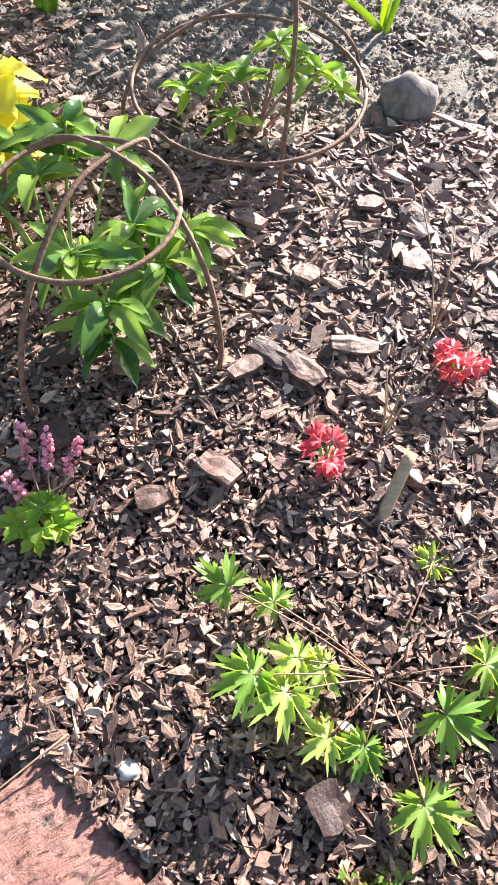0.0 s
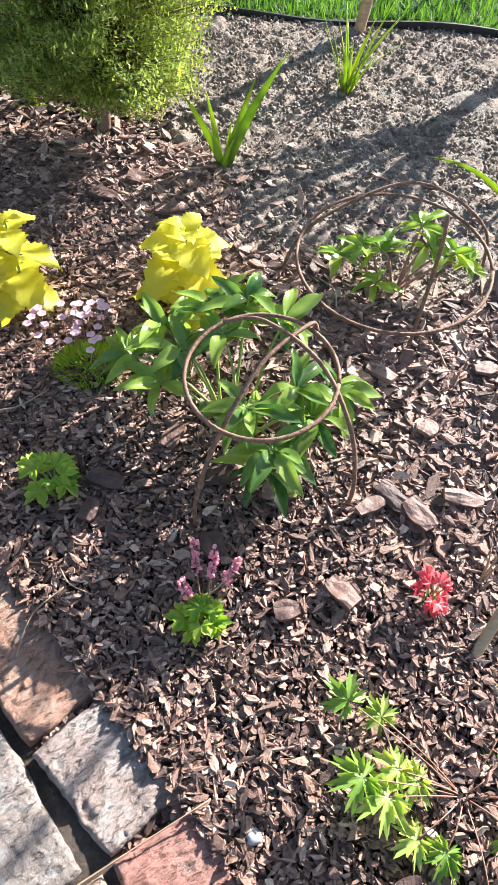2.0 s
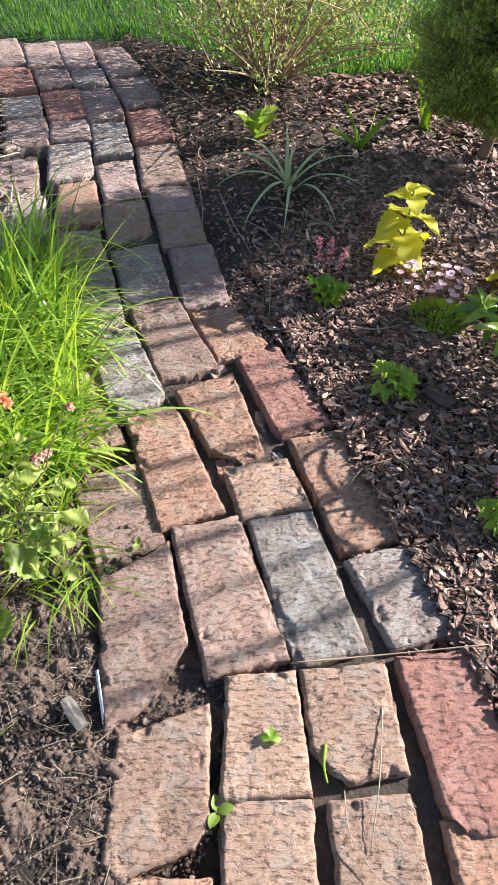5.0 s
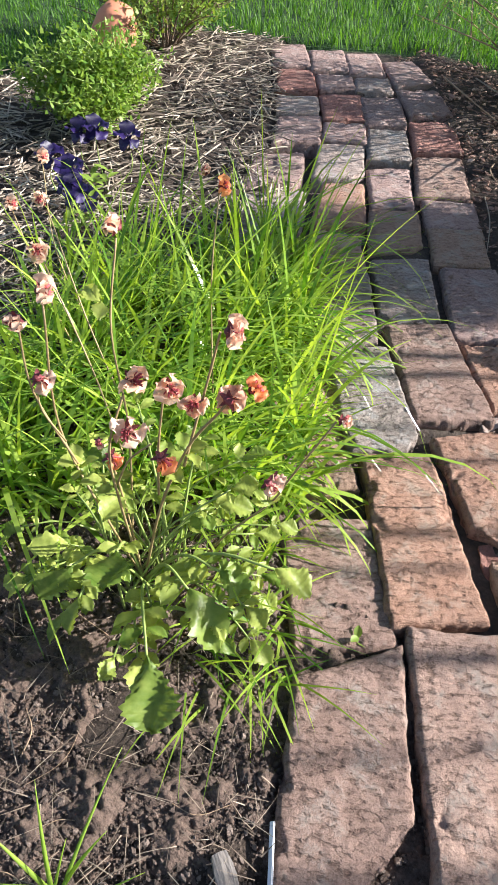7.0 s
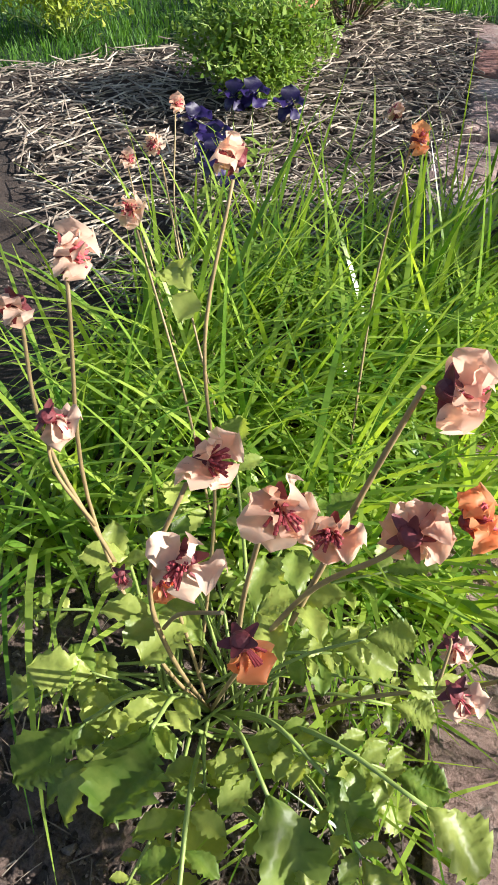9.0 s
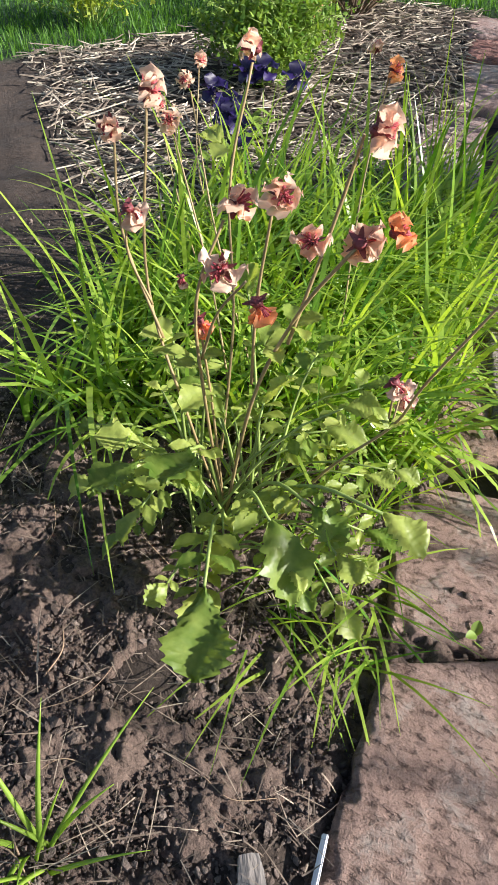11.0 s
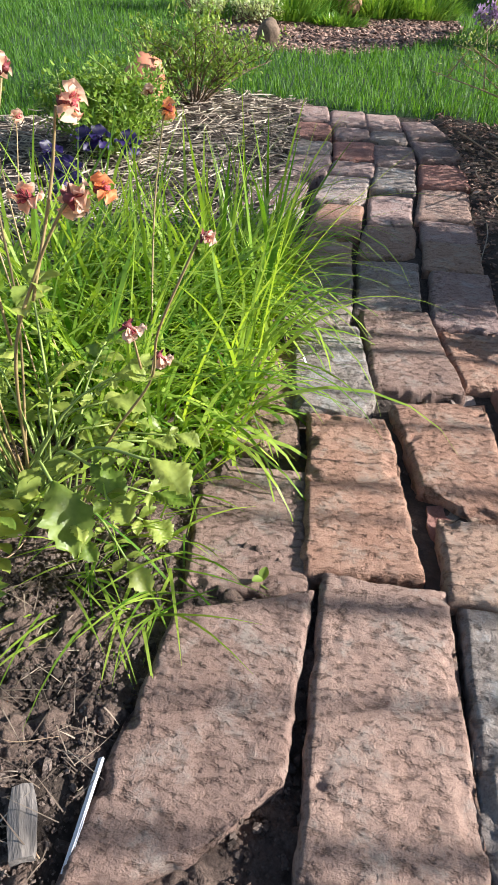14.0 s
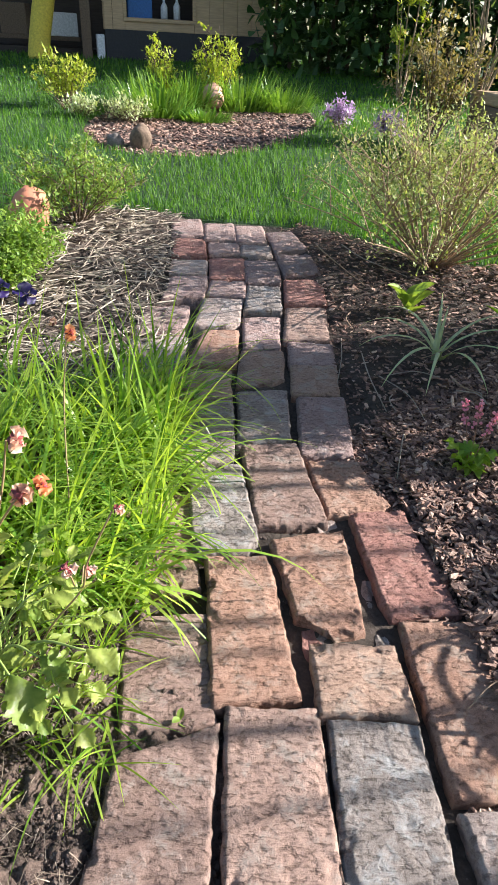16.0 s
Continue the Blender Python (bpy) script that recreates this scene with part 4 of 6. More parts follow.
# ---- cut-leaved cranesbill ----
def cranesbill(x, y, label, tips):
    pl = thing("cranesbill", x, y, label, "perennial", "cranesbills")
    z0 = ground_z(x, y)
    me = [lobed_data("leaf", 0.042, 7, 0.68, M_CRANE, 4, 330, 0.4, 2.6, 0.2, 0.012), lobed_data("leaf", 0.043, 5, 0.7, M_CRANE, 4, 300, 0.4, 2.8, 0.22, 0.012)]
    for tx, ty, tz, s in tips:
        end = Vector((tx, ty, tz))
        foot = Vector((x, y, z0 + 0.004))
        stem("stalk", [foot, foot.lerp(end, 0.5) + Vector((0, 0, 0.012)), end], 0.0011, 0.0008, M_STEM_PINK, pl, 5, 5)
        a = math.atan2(ty - y, tx - x) + rnd(-0.5, 0.5)
        leaf("leaf", random.choice(me), pl, end, round_way(a, rnd(-0.05, 0.3)), rnd(-0.35, 0.35), s)


cranesbill(0.205, 0.19, "spreading cranesbill with deeply cut green leaves", [
    (0.062, 0.18, 0.075, 1.0), (0.095, 0.165, 0.07, 1.05), (0.032, 0.262, 0.1, 0.8), (0.085, 0.26, 0.06, 0.72), (0.136, 0.193, 0.055, 0.85), (0.142, 0.13, 0.035, 0.75), (0.178, 0.122, 0.035, 0.75),
    (0.244, 0.226, 0.03, 0.8), (0.258, 0.15, 0.06, 1.0), (0.228, 0.07, 0.05, 1.05), (0.272, 0.315, 0.05, 0.85), (0.31, 0.2, 0.06, 0.9), (0.32, 0.17, 0.05, 0.9), (0.11, 0.2, 0.06, 0.8)])


# ---- saxifrage ----
def saxifrage(x, y):
    pl = thing("saxifrage", x, y, "mossy saxifrage cushion with small pale pink flowers", "perennial")
    z0 = ground_z(x, y)
    n = 1300
    r, a = 0.06 * np.sqrt(rng.random(n)), rng.uniform(0, 6.28, n)
    base = np.column_stack([x + r * np.cos(a) * 1.2, y + r * np.sin(a), np.full(n, z0) + 0.03 * (1 - (r / 0.06) ** 2)])
    v, f = blades(base, rng.uniform(0.008, 0.02, n), rng.uniform(0.002, 0.004, n), rng.uniform(0, 0.8, n), a, rng.uniform(0, 0.6, n), 2)
    ob = mesh_object("cushion", v.tolist(), f.tolist(), M_MOSS, pl)
    ob.matrix_parent_inverse = pl.matrix_basis.inverted()
    petal = leaf_data("flower", 0.009, 0.008, M_LILAC, 0.6, 0.1, 0.1)
    for k in range(34):
        fx, fy = x - 0.045 + rnd(-0.085, 0.085), y + 0.03 + rnd(-0.05, 0.06)
        top = Vector((fx, fy, z0 + rnd(0.06, 0.1)))
        stem("flower_stalk", [(fx + rnd(-0.02, 0.02), fy - 0.01, z0), top - Vector((0.003, 0, 0.03)), top], 0.0008, 0.0006, M_STEM_PINK, pl, 2, 4)
        for q in range(5):
            leaf("petal", petal, pl, top, round_way(q * 1.257 + k, 0.35))


saxifrage(-0.49, 0.8)


# ---- narrow-leaved plants: one blade, one part ----
def blade_plant(name, x, y, label, category, leaves, material, group=""):
    pl = thing(name, x, y, label, category, group)
    z0 = ground_z(x, y)
    for length, width, lean, head, curl in leaves:
        b = np.array([(x + rnd(-0.012, 0.012), y + rnd(-0.012, 0.012), z0 - 0.005)])
        v, f = blades(b, np.array([length]), np.array([width]), np.array([lean]), np.array([head]), np.array([curl]), 9, 0.03, name == "iris")
        ob = mesh_object("leaf", v.tolist(), f.tolist(), material, pl, True)
        ob.matrix_parent_inverse = pl.matrix_basis.inverted()
        mod = ob.modifiers.new("thickness", "SOLIDIFY")
        mod.thickness = 0.0008
    return pl


def fan(n, lo, hi, width, lean, curl):
    return [(rnd(lo, hi), width * rnd(0.8, 1.2), rnd(*lean), rnd(0, 6.28), rnd(*curl)) for _ in range(n)]


blade_plant("iris", -0.366, 1.45, "young iris with two fans of upright leaves", "iris", [(0.3, 0.026, 0.3, 0.2, 0.25), (0.22, 0.023, 0.15, 0.4, 0.2), (0.2, 0.024, 0.5, 3.0, 0.2), (0.18, 0.02, 0.15, 2.8, 0.2), (0.13, 0.018, 0.1, 1, 0.1), (0.11, 0.018, 0.3, 5.5, 0.2)], M_IRIS, "young irises")
blade_plant("iris", -0.925, 1.63, "iris with tall pale green upright leaves", "iris", [(0.29, 0.028, 0.4, 2.8, 0.15), (0.25, 0.026, 0.15, 0.2, 0.1), (0.17, 0.02, 0.05, 0.5, 0.2), (0.14, 0.018, 1.3, 0.0, 0.3)], M_IRIS, "young irises")
blade_plant("iris", -1.04, 1.44, "small iris clump with drooping leaves", "iris", [(0.16, 0.018, 0.7, 2.6, 0.4), (0.16, 0.02, 0.45, 0.5, 0.3), (0.14, 0.018, 0.4, 1.8, 0.4), (0.12, 0.016, 0.8, 3.6, 0.5), (0.11, 0.016, 0.2, 5, 0.4)], M_FRESH, "young irises")
blade_plant("iris", 0.335, 1.47, "iris with tall narrow leaves in sandy soil", "iris", [(0.36, 0.018, 0.08, 1.0, 0.12), (0.32, 0.016, 0.12, 0.4, 0.2), (0.24, 0.014, 0.1, 3.0, 0.1), (0.25, 0.014, 0.7, 3.1, 0.9)], M_IRIS, "young irises")
blade_plant("daylily", -0.105, 1.9, "clump of yellow-green daylily leaves", "daylily", fan(20, 0.13, 0.26, 0.009, (0.05, 0.5), (0.1, 0.5)), M_IRIS)
blade_plant("daylily", -0.46, 2.52, "yellow-green grassy clump at the lawn edge", "daylily", fan(16, 0.1, 0.19, 0.01, (0.1, 0.7), (0.2, 0.7)), M_IRIS)
blade_plant("sedge", -1.098, 1.12, "variegated sedge with arching striped leaves", "sedge", [(0.250, 0.0125, 0.35, 1.2, 1.3), (0.275, 0.0125, 0.4, 2.9, 1.6), (0.300, 0.0125, 0.45, 3.3, 1.9), (0.250, 0.0125, 0.4, 0.2, 1.6), (0.263, 0.0125, 0.35, 0.7, 1.5), (0.312, 0.0125, 0.5, 4.75, 1.9), (0.288, 0.0125, 0.5, 5.2, 1.8), (0.275, 0.0125, 0.45, 5.8, 1.8), (0.225, 0.0125, 0.2, 2.2, 1.2), (0.150, 0.0125, 0.05, 1.8, 0.2), (0.250, 0.0125, 0.5, 4.0, 1.7)], M_STRIPE)
blade_plant("grass_tuft", -0.624, -0.425, "small tuft of fresh weed grass in bare soil", "grass", fan(14, 0.06, 0.15, 0.0042, (0.05, 0.7), (0.1, 0.8)), M_GRASS)


def hosta(x, y, label):
    pl = thing("hosta", x, y, label, "hosta")
    me = leaf_data("leaf", 0.085, 0.052, M_BUSH, 0.45, 0.5, 0.15)
    for k in range(9):
        a = 2.4 * k
        leaf("leaf", me, pl, (x + 0.012 * math.cos(a), y + 0.012 * math.sin(a), ground_z(x, y) + 0.006 * k), round_way(a, rnd(0.9, 1.8)), rnd(-0.4, 0.4), rnd(0.75, 1.05))


hosta(-1.365, 1.33, "hosta clump just unrolling fresh green leaves")


# ---- long grass beside the path ----
def long_grass():
    n = 3500
    s = rng.uniform(0.76, 1.5, n)
    d = -0.47 - 0.5 * rng.random(n) ** 1.25
    thin = 1 - 0.6 * np.clip((s - 1.3) / 0.2, 0, 1)
    x, y = (0.5 * d - 0.8 * s) / 0.996, (0.87 * d + 0.6 * s) / 0.996
    clump = np.array([noise.noise((a * 9, b * 9, 5)) for a, b in zip(x, y)])
    sel = (clump > -0.28) & (rng.random(n) < thin)
    x, y, clump = x[sel], y[sel], clump[sel]
    n = len(x)
    base = np.column_stack([x, y, gz(x, y) - 0.01])
    head = rng.normal(0.4, 1.5, n)
    L = (0.08 + 0.29 * rng.random(n) ** 1.5) * (0.95 + 0.5 * clump)
    v, f = blades(base, L, rng.uniform(0.0036, 0.0092, n), np.abs(rng.normal(0.2, 0.25, n)), head, np.abs(rng.normal(1.55, 0.95, n)), 8, 0.05)
    many("long_grass", v, f, M_GRASS, "long uncut bright green grass arching over the brick path", "grass")
    n = 420
    s, d = rng.uniform(0.5, 1.2, n), rng.uniform(-0.62, -0.5, n)
    x, y = (0.5 * d - 0.8 * s) / 0.996, (0.87 * d + 0.6 * s) / 0.996
    v, f = blades(np.column_stack([x, y, gz(x, y)]), rng.uniform(0.05, 0.15, n), rng.uniform(0.002, 0.004, n), rng.uniform(0.4, 1.2, n), rng.normal(-0.3, 1.0, n), rng.uniform(0.3, 1.3, n), 5, 0.05)
    many("edge_grass", v, f, M_GRASS, "low grass spreading from the soil onto the bricks", "grass")


long_grass()


# ---- water avens in flower ----
def avens():
    bx, by = -0.87, -0.2
    pl = thing("water_avens", bx, by, "water avens with nodding apricot flowers and toothed leaves", "flowering plant")
    z0 = ground_z(bx, by)
    petals = {k: [leaf_data("petal", 0.0135 * q, 0.0135 * q, m, 0.64, -0.25, -0.2, nu=7, wave=2.2) for q in (1.0, 0.85)] for k, m in (("apricot", M_PETAL), ("orange", M_ORANGE), ("faded", M_FADED))}
    sepal = leaf_data("sepal", 0.0085, 0.0034, M_CALYX, 0.35, 0.15, -0.15)

    def flower(at, way, kind, size, count=7, open_=0.78):
        """A nodding flower: the dark calyx behind, frilled petals round a tuft of stamens."""
        size *= 1.02
        w = Vector(way).normalized()
        q = w.to_track_quat("Z", "Y")
        bm = bmesh.new()
        bmesh.ops.create_icosphere(bm, subdivisions=2, radius=0.0042 * size, matrix=Matrix.Translation(at) @ Matrix.Diagonal((1, 1, 0.8, 1)))
        head = part("flower", bm, M_CALYX, pl, {"apricot": "frilled apricot-pink flower", "orange": "bell-shaped orange flower", "faded": "faded withered flower"}[kind])
        head.matrix_parent_inverse = pl.matrix_basis.inverted()
        at = Vector(at)
        for k in range(count):
            a = 2 * math.pi * k / count * (2 if count > 6 else 1) + rnd(-0.15, 0.15)
            out = q @ Vector((math.cos(a) * open_, math.sin(a) * open_, 1.05 - open_ + 0.25 * (k % 2)))
            o = shared("petal", petals[kind][k % 2], head, facing(at + w * 0.002, out, rnd(-0.3, 0.3) + (math.pi if k % 2 else 0), size * rnd(0.85, 1.1)))
        for k in range(5):
            a = 1.257 * k + 0.3
            shared("sepal", sepal, head, facing(at, q @ Vector((math.cos(a), math.sin(a), -0.05)), rnd(-0.3, 0.3), size))
        bm = bmesh.new()
        for k in range(26):
            a, r = rnd(0, 6.28), rnd(0.1, 0.75)
            tip = at + (q @ Vector((math.cos(a) * r, math.sin(a) * r, 1))) * 0.009 * size
            tube_into(bm, [at, tip], 0.0005, 0.0007, 3)
        part("stamen_tuft", bm, M_STAMEN, head)

    def stalk(points, r=0.0018):
        stem("stalk", points, r * 0.8, r * 0.55, M_STEM_RED, pl, 6, 6)

    def toothed(at, way, size, roll=0.0):
        leaf("leaf", random.choice(broad), pl, at, way, roll, size)

    broad = [toothed_data("leaf", 0.062, 0.058, M_GEUM, 0.62, 0.2, 8, 0.5), toothed_data("leaf", 0.058, 0.05, M_GEUM, 0.6, 0.26, 7, 0.5, 0.4), toothed_data("leaf", 0.066, 0.06, M_GEUM, 0.66, 0.16, 9, 0.6, 0.1)]
    side = toothed_data("leaf", 0.04, 0.025, M_GEUM, 0.58, 0.0, 6, 0.5)
    foot = Vector((bx, by, z0))
    V = Vector
    view = V((0.75, -0.35, 0.2))
    # flowers and the way each one faces
    flower((-0.968, -0.135, 0.392), (-0.45, -0.5, 0.3), "apricot", 1.05)
    flower((-0.767, -0.198, 0.37), (0.7, -0.2, 0.35), "apricot", 0.95)
    flower((-0.77, -0.143, 0.396), (0.5, 0.6, -0.05), "apricot", 1.05)
    flower((-0.762, -0.149, 0.338), (-0.3, 0.7, -0.25), "apricot", 1.1, 9)
    flower((-0.775, -0.173, 0.337), (0.6, -0.5, 0.3), "apricot", 0.95, 8)
    flower((-0.757, -0.13, 0.343), (0.3, 0.6, 0.5), "orange", 0.85)
    flower((-0.814, -0.207, 0.348), (0.7, 0.4, 0.4), "apricot", 1.1, 8)
    flower((-0.795, -0.222, 0.318), (0.6, -0.4, 0.35), "faded", 1.1, 5, 0.95)
    flower((-0.758, -0.214, 0.315), (0.3, 0.2, -0.8), "orange", 0.95, 6, 0.4)
    flower((-0.829, -0.229, 0.262), (0.3, 0.3, -0.6), "orange", 0.95, 6, 0.45)
    flower((-0.91, -0.234, 0.388), (0.3, 0.5, 0.1), "faded", 1.0)
    flower((-0.912, -0.257, 0.369), (0.2, -0.4, -0.2), "faded", 0.9)
    flower((-0.89, -0.258, 0.322), (0.1, 0.5, -0.5), "faded", 1.0, 6, 0.5)
    flower((-1.156, -0.157, 0.29), (0.6, -0.3, 0.3), "apricot", 1.1)
    flower((-1.274, -0.102, 0.294), (0.2, -0.5, 0.3), "apricot", 1.0)
    flower((-1.125, 0.083, 0.325), (0.4, 0.3, 0.2), "orange", 1.0)
    flower((-1.13, 0.066, 0.345), (-0.2, -0.3, 0.3), "faded", 0.8)
    flower((-0.711, -0.073, 0.318), (0.5, 0.3, 0.1), "faded", 0.6, 5, 0.5)
    flower((-0.735, -0.125, 0.25), (0.3, 0.2, -0.3), "faded", 0.9, 7, 0.5)
    flower((-0.775, -0.085, 0.195), (0.3, 0.2, -0.3), "faded", 0.9, 7, 0.5)
    flower((-0.8, -0.246, 0.315), (0.1, 0, -1), "faded", 0.45, 5, 0.2)
    flower((-1.45, -0.1, 0.22), (0.4, 0.2, 0.3), "faded", 1.0)
    flower((-1.5, -0.02, 0.26), (0.3, 0.2, 0.2), "apricot", 1.0)
    # stalks
    stalk([foot + V((-0.03, 0.0, 0)), (-0.925, -0.17, 0.18), (-0.945, -0.165, 0.3), (-0.962, -0.14, 0.385)])
    stalk([foot, (-0.85, -0.235, 0.15), (-0.89, -0.25, 0.26), (-0.905, -0.235, 0.38)])
    stalk([(-0.875, -0.245, 0.22), (-0.9, -0.262, 0.3), (-0.912, -0.257, 0.366)], 0.0016)
    stalk([(-0.88, -0.25, 0.25), (-0.888, -0.262, 0.29), (-0.89, -0.258, 0.32)], 0.0014)
    stalk([foot, (-0.8, -0.2, 0.2), (-0.785, -0.175, 0.28), (-0.765, -0.158, 0.325), (-0.762, -0.15, 0.336)], 0.002)
    stalk([(-0.785, -0.18, 0.26), (-0.785, -0.155, 0.34), (-0.778, -0.146, 0.392)], 0.0018)
    stalk([(-0.8, -0.2, 0.22), (-0.78, -0.205, 0.3), (-0.772, -0.2, 0.362)], 0.0016)
    stalk([foot, (-0.82, -0.23, 0.2), (-0.81, -0.235, 0.29), (-0.812, -0.215, 0.34)])
    stalk([(-0.815, -0.232, 0.24), (-0.79, -0.228, 0.29), (-0.765, -0.218, 0.325)], 0.0014)
    stalk([foot, (-0.85, -0.215, 0.16), (-0.84, -0.225, 0.25), (-0.83, -0.228, 0.27)], 0.0016)
    stalk([foot + V((0.03, 0.04, 0)), (-0.8, -0.13, 0.1), (-0.76, -0.1, 0.18), (-0.735, -0.1, 0.24), (-0.713, -0.076, 0.315)], 0.0018)
    stalk([(-0.752, -0.11, 0.2), (-0.74, -0.12, 0.24), (-0.735, -0.126, 0.25)], 0.0013)
    stalk([(-0.76, -0.1, 0.18), (-0.77, -0.09, 0.2), (-0.775, -0.086, 0.2)], 0.0013)
    stalk([foot + V((-0.1, 0.05, 0)), (-1.05, -0.15, 0.15), (-1.14, -0.158, 0.28)])
    stalk([foot + V((-0.15, 0.1, 0)), (-1.15, -0.11, 0.15), (-1.265, -0.102, 0.285)])
    stalk([foot + V((-0.15, 0.2, 0)), (-1.1, 0.05, 0.2), (-1.125, 0.08, 0.32)])
    stalk([foot + V((-0.3, 0.1, 0)), (-1.35, -0.1, 0.1), (-1.45, -0.1, 0.215)])
    stalk([foot + V((-0.35, 0.15, 0)), (-1.42, -0.05, 0.12), (-1.5, -0.02, 0.255)])
    # bracts
    for at in ((-0.948, -0.17, 0.335), (-0.8, -0.19, 0.25), (-0.83, -0.232, 0.23), (-0.875, -0.245, 0.215), (-0.755, -0.105, 0.185), (-0.79, -0.175, 0.27)):
        for k in range(3):
            leaf("leaf", side, pl, at, round_way(rnd(0, 6.28), rnd(0.2, 0.9)), rnd(-0.4, 0.4), rnd(0.45, 0.75), "toothed bract")
    # the two long basal leaves over the soil
    for tip, s, n in (((-0.731, -0.263, 0.09), 1.05, 2), ((-0.765, -0.195, 0.1), 1.1, 3), ((-0.83, -0.285, 0.14), 0.7, 2), ((-0.76, -0.16, 0.11), 0.7, 3), ((-0.8, -0.25, 0.17), 0.8, 2), ((-0.72, -0.12, 0.13), 0.7, 3)):
        tip = V(tip)
        mid = foot.lerp(tip, 0.55) + V((0, 0, 0.04))
        stem("leaf_stalk", [foot, mid, tip], 0.0022, 0.0014, M_STEM, pl, 5, 5)
        way = (tip - mid).normalized()
        toothed(tip, way + V((0, 0, -0.45)), s, rnd(-0.2, 0.2))
        for k in range(n):
            at = mid.lerp(tip, 0.25 + 0.6 * k / n)
            for sgn in (1, -1):
                leaf("leaf", side, pl, at, way.cross(V((0, 0, sgn))) + way * 0.4 + V((0, 0, rnd(0, 0.3))), rnd(-0.4, 0.4), rnd(0.5, 0.85) * s)
    # leafy mound: pinnate leaves, small leaflets paired below the broad end one
    for k in range(46):
        a, r = rnd(0, 6.28), 0.16 * math.sqrt(rnd(0.02, 1))
        at = V((bx + r * math.cos(a) * 1.1, by + 0.015 + r * math.sin(a), z0 + rnd(0.06, 0.28) * (1.15 - r / 0.2)))
        root = V((bx + rnd(-0.04, 0.04), by + rnd(-0.04, 0.04), z0))
        mid = root.lerp(at, 0.6) + V((0, 0, 0.03))
        stem("leaf_stalk", [root, mid, at], 0.0018, 0.001, M_STEM, pl, 3, 4)
        way = (at - mid).normalized() + V((math.cos(a), math.sin(a), 0)) * 0.8
        s = rnd(0.32, 0.66)
        toothed(at, way + V((0, 0, rnd(-0.6, 0.5))), s, rnd(-0.7, 0.7))
        flat = V((way.x, way.y, 0)).normalized()
        for q in range(3):
            on = at.lerp(mid, 0.08 + 0.28 * q)
            for sgn in (1, -1):
                leaf("leaf", side, pl, on, flat.cross(V((0, 0, sgn))) + flat * 0.5 + V((0, 0, rnd(-0.1, 0.6))), rnd(-0.5, 0.5), s * rnd(0.55, 1.15))


avens()


# ---- shrubs and trees ----
def shrub(name, x, y, label, category, height, radius, stems, leaves, leaf_size, material, spread=0.55, droop=0.0, bark=None, group="", leafy_from=0.3, jitter=0.03, z=None):
    """Many twigs from one foot, each set with small leaves."""
    pl = thing(name, x, y, label, category, group, z=z)
    z0 = ground_z(x, y) if z is None else z
    bm = bmesh.new()
    lines = []
    for k in range(stems):
        a = 2.4 * k + rnd(-0.3, 0.3)
        out = radius * rnd(0.25, 1.0)
        top = height * rnd(0.65, 1.0) * (1 - 0.45 * (out / radius) ** 2)
        foot = Vector((x + 0.06 * radius * math.cos(a), y + 0.06 * radius * math.sin(a), z0))
        end = Vector((x + out * math.cos(a), y + out * math.sin(a), z0 + top - droop * out))
        mid = foot.lerp(end, 0.5) + Vector((rnd(-0.1, 0.1) * radius, rnd(-0.1, 0.1) * radius, spread * 0.25 * top))
        line = curve([foot, mid, end], 5)
        lines.append(line)
        tube_into(bm, line, 0.006 * height + 0.0015, 0.0012, 5)
        for q in range(3):
            i = random.randrange(3, len(line) - 1)
            tip = line[i] + Vector((rnd(-1, 1), rnd(-1, 1), rnd(0.2, 1))) * radius * 0.3
            twig = [line[i], line[i].lerp(tip, 0.5) + Vector((0, 0, 0.01)), tip]
            lines.append(twig)
            tube_into(bm, twig, 0.0022, 0.0009, 4)
    ob = part("branchwork", bm, bark or M_TRUNK, pl)
    ob.matrix_parent_inverse = pl.matrix_basis.inverted()
    n = leaves
    base = np.empty((n, 3))
    for k in range(n):
        line = random.choice(lines)
        u = (leafy_from + (1 - leafy_from) * random.random()) * (len(line) - 1)
        i = min(int(u), len(line) - 2)
        base[k] = line[i].lerp(line[i + 1], u - i) + Vector((rnd(-1, 1), rnd(-1, 1), rnd(-1, 1))) * jitter
    v, f = blades(base, leaf_size * rng.uniform(0.7, 1.3, n), leaf_size * rng.uniform(0.4, 0.65, n), rng.uniform(0.1, 1.9, n), rng.uniform(0, 6.28, n), rng.uniform(-0.3, 0.8, n), 2, 0.1)
    ob = mesh_object("foliage", v.tolist(), f.tolist(), material, pl)
    ob.matrix_parent_inverse = pl.matrix_basis.inverted()
    return pl


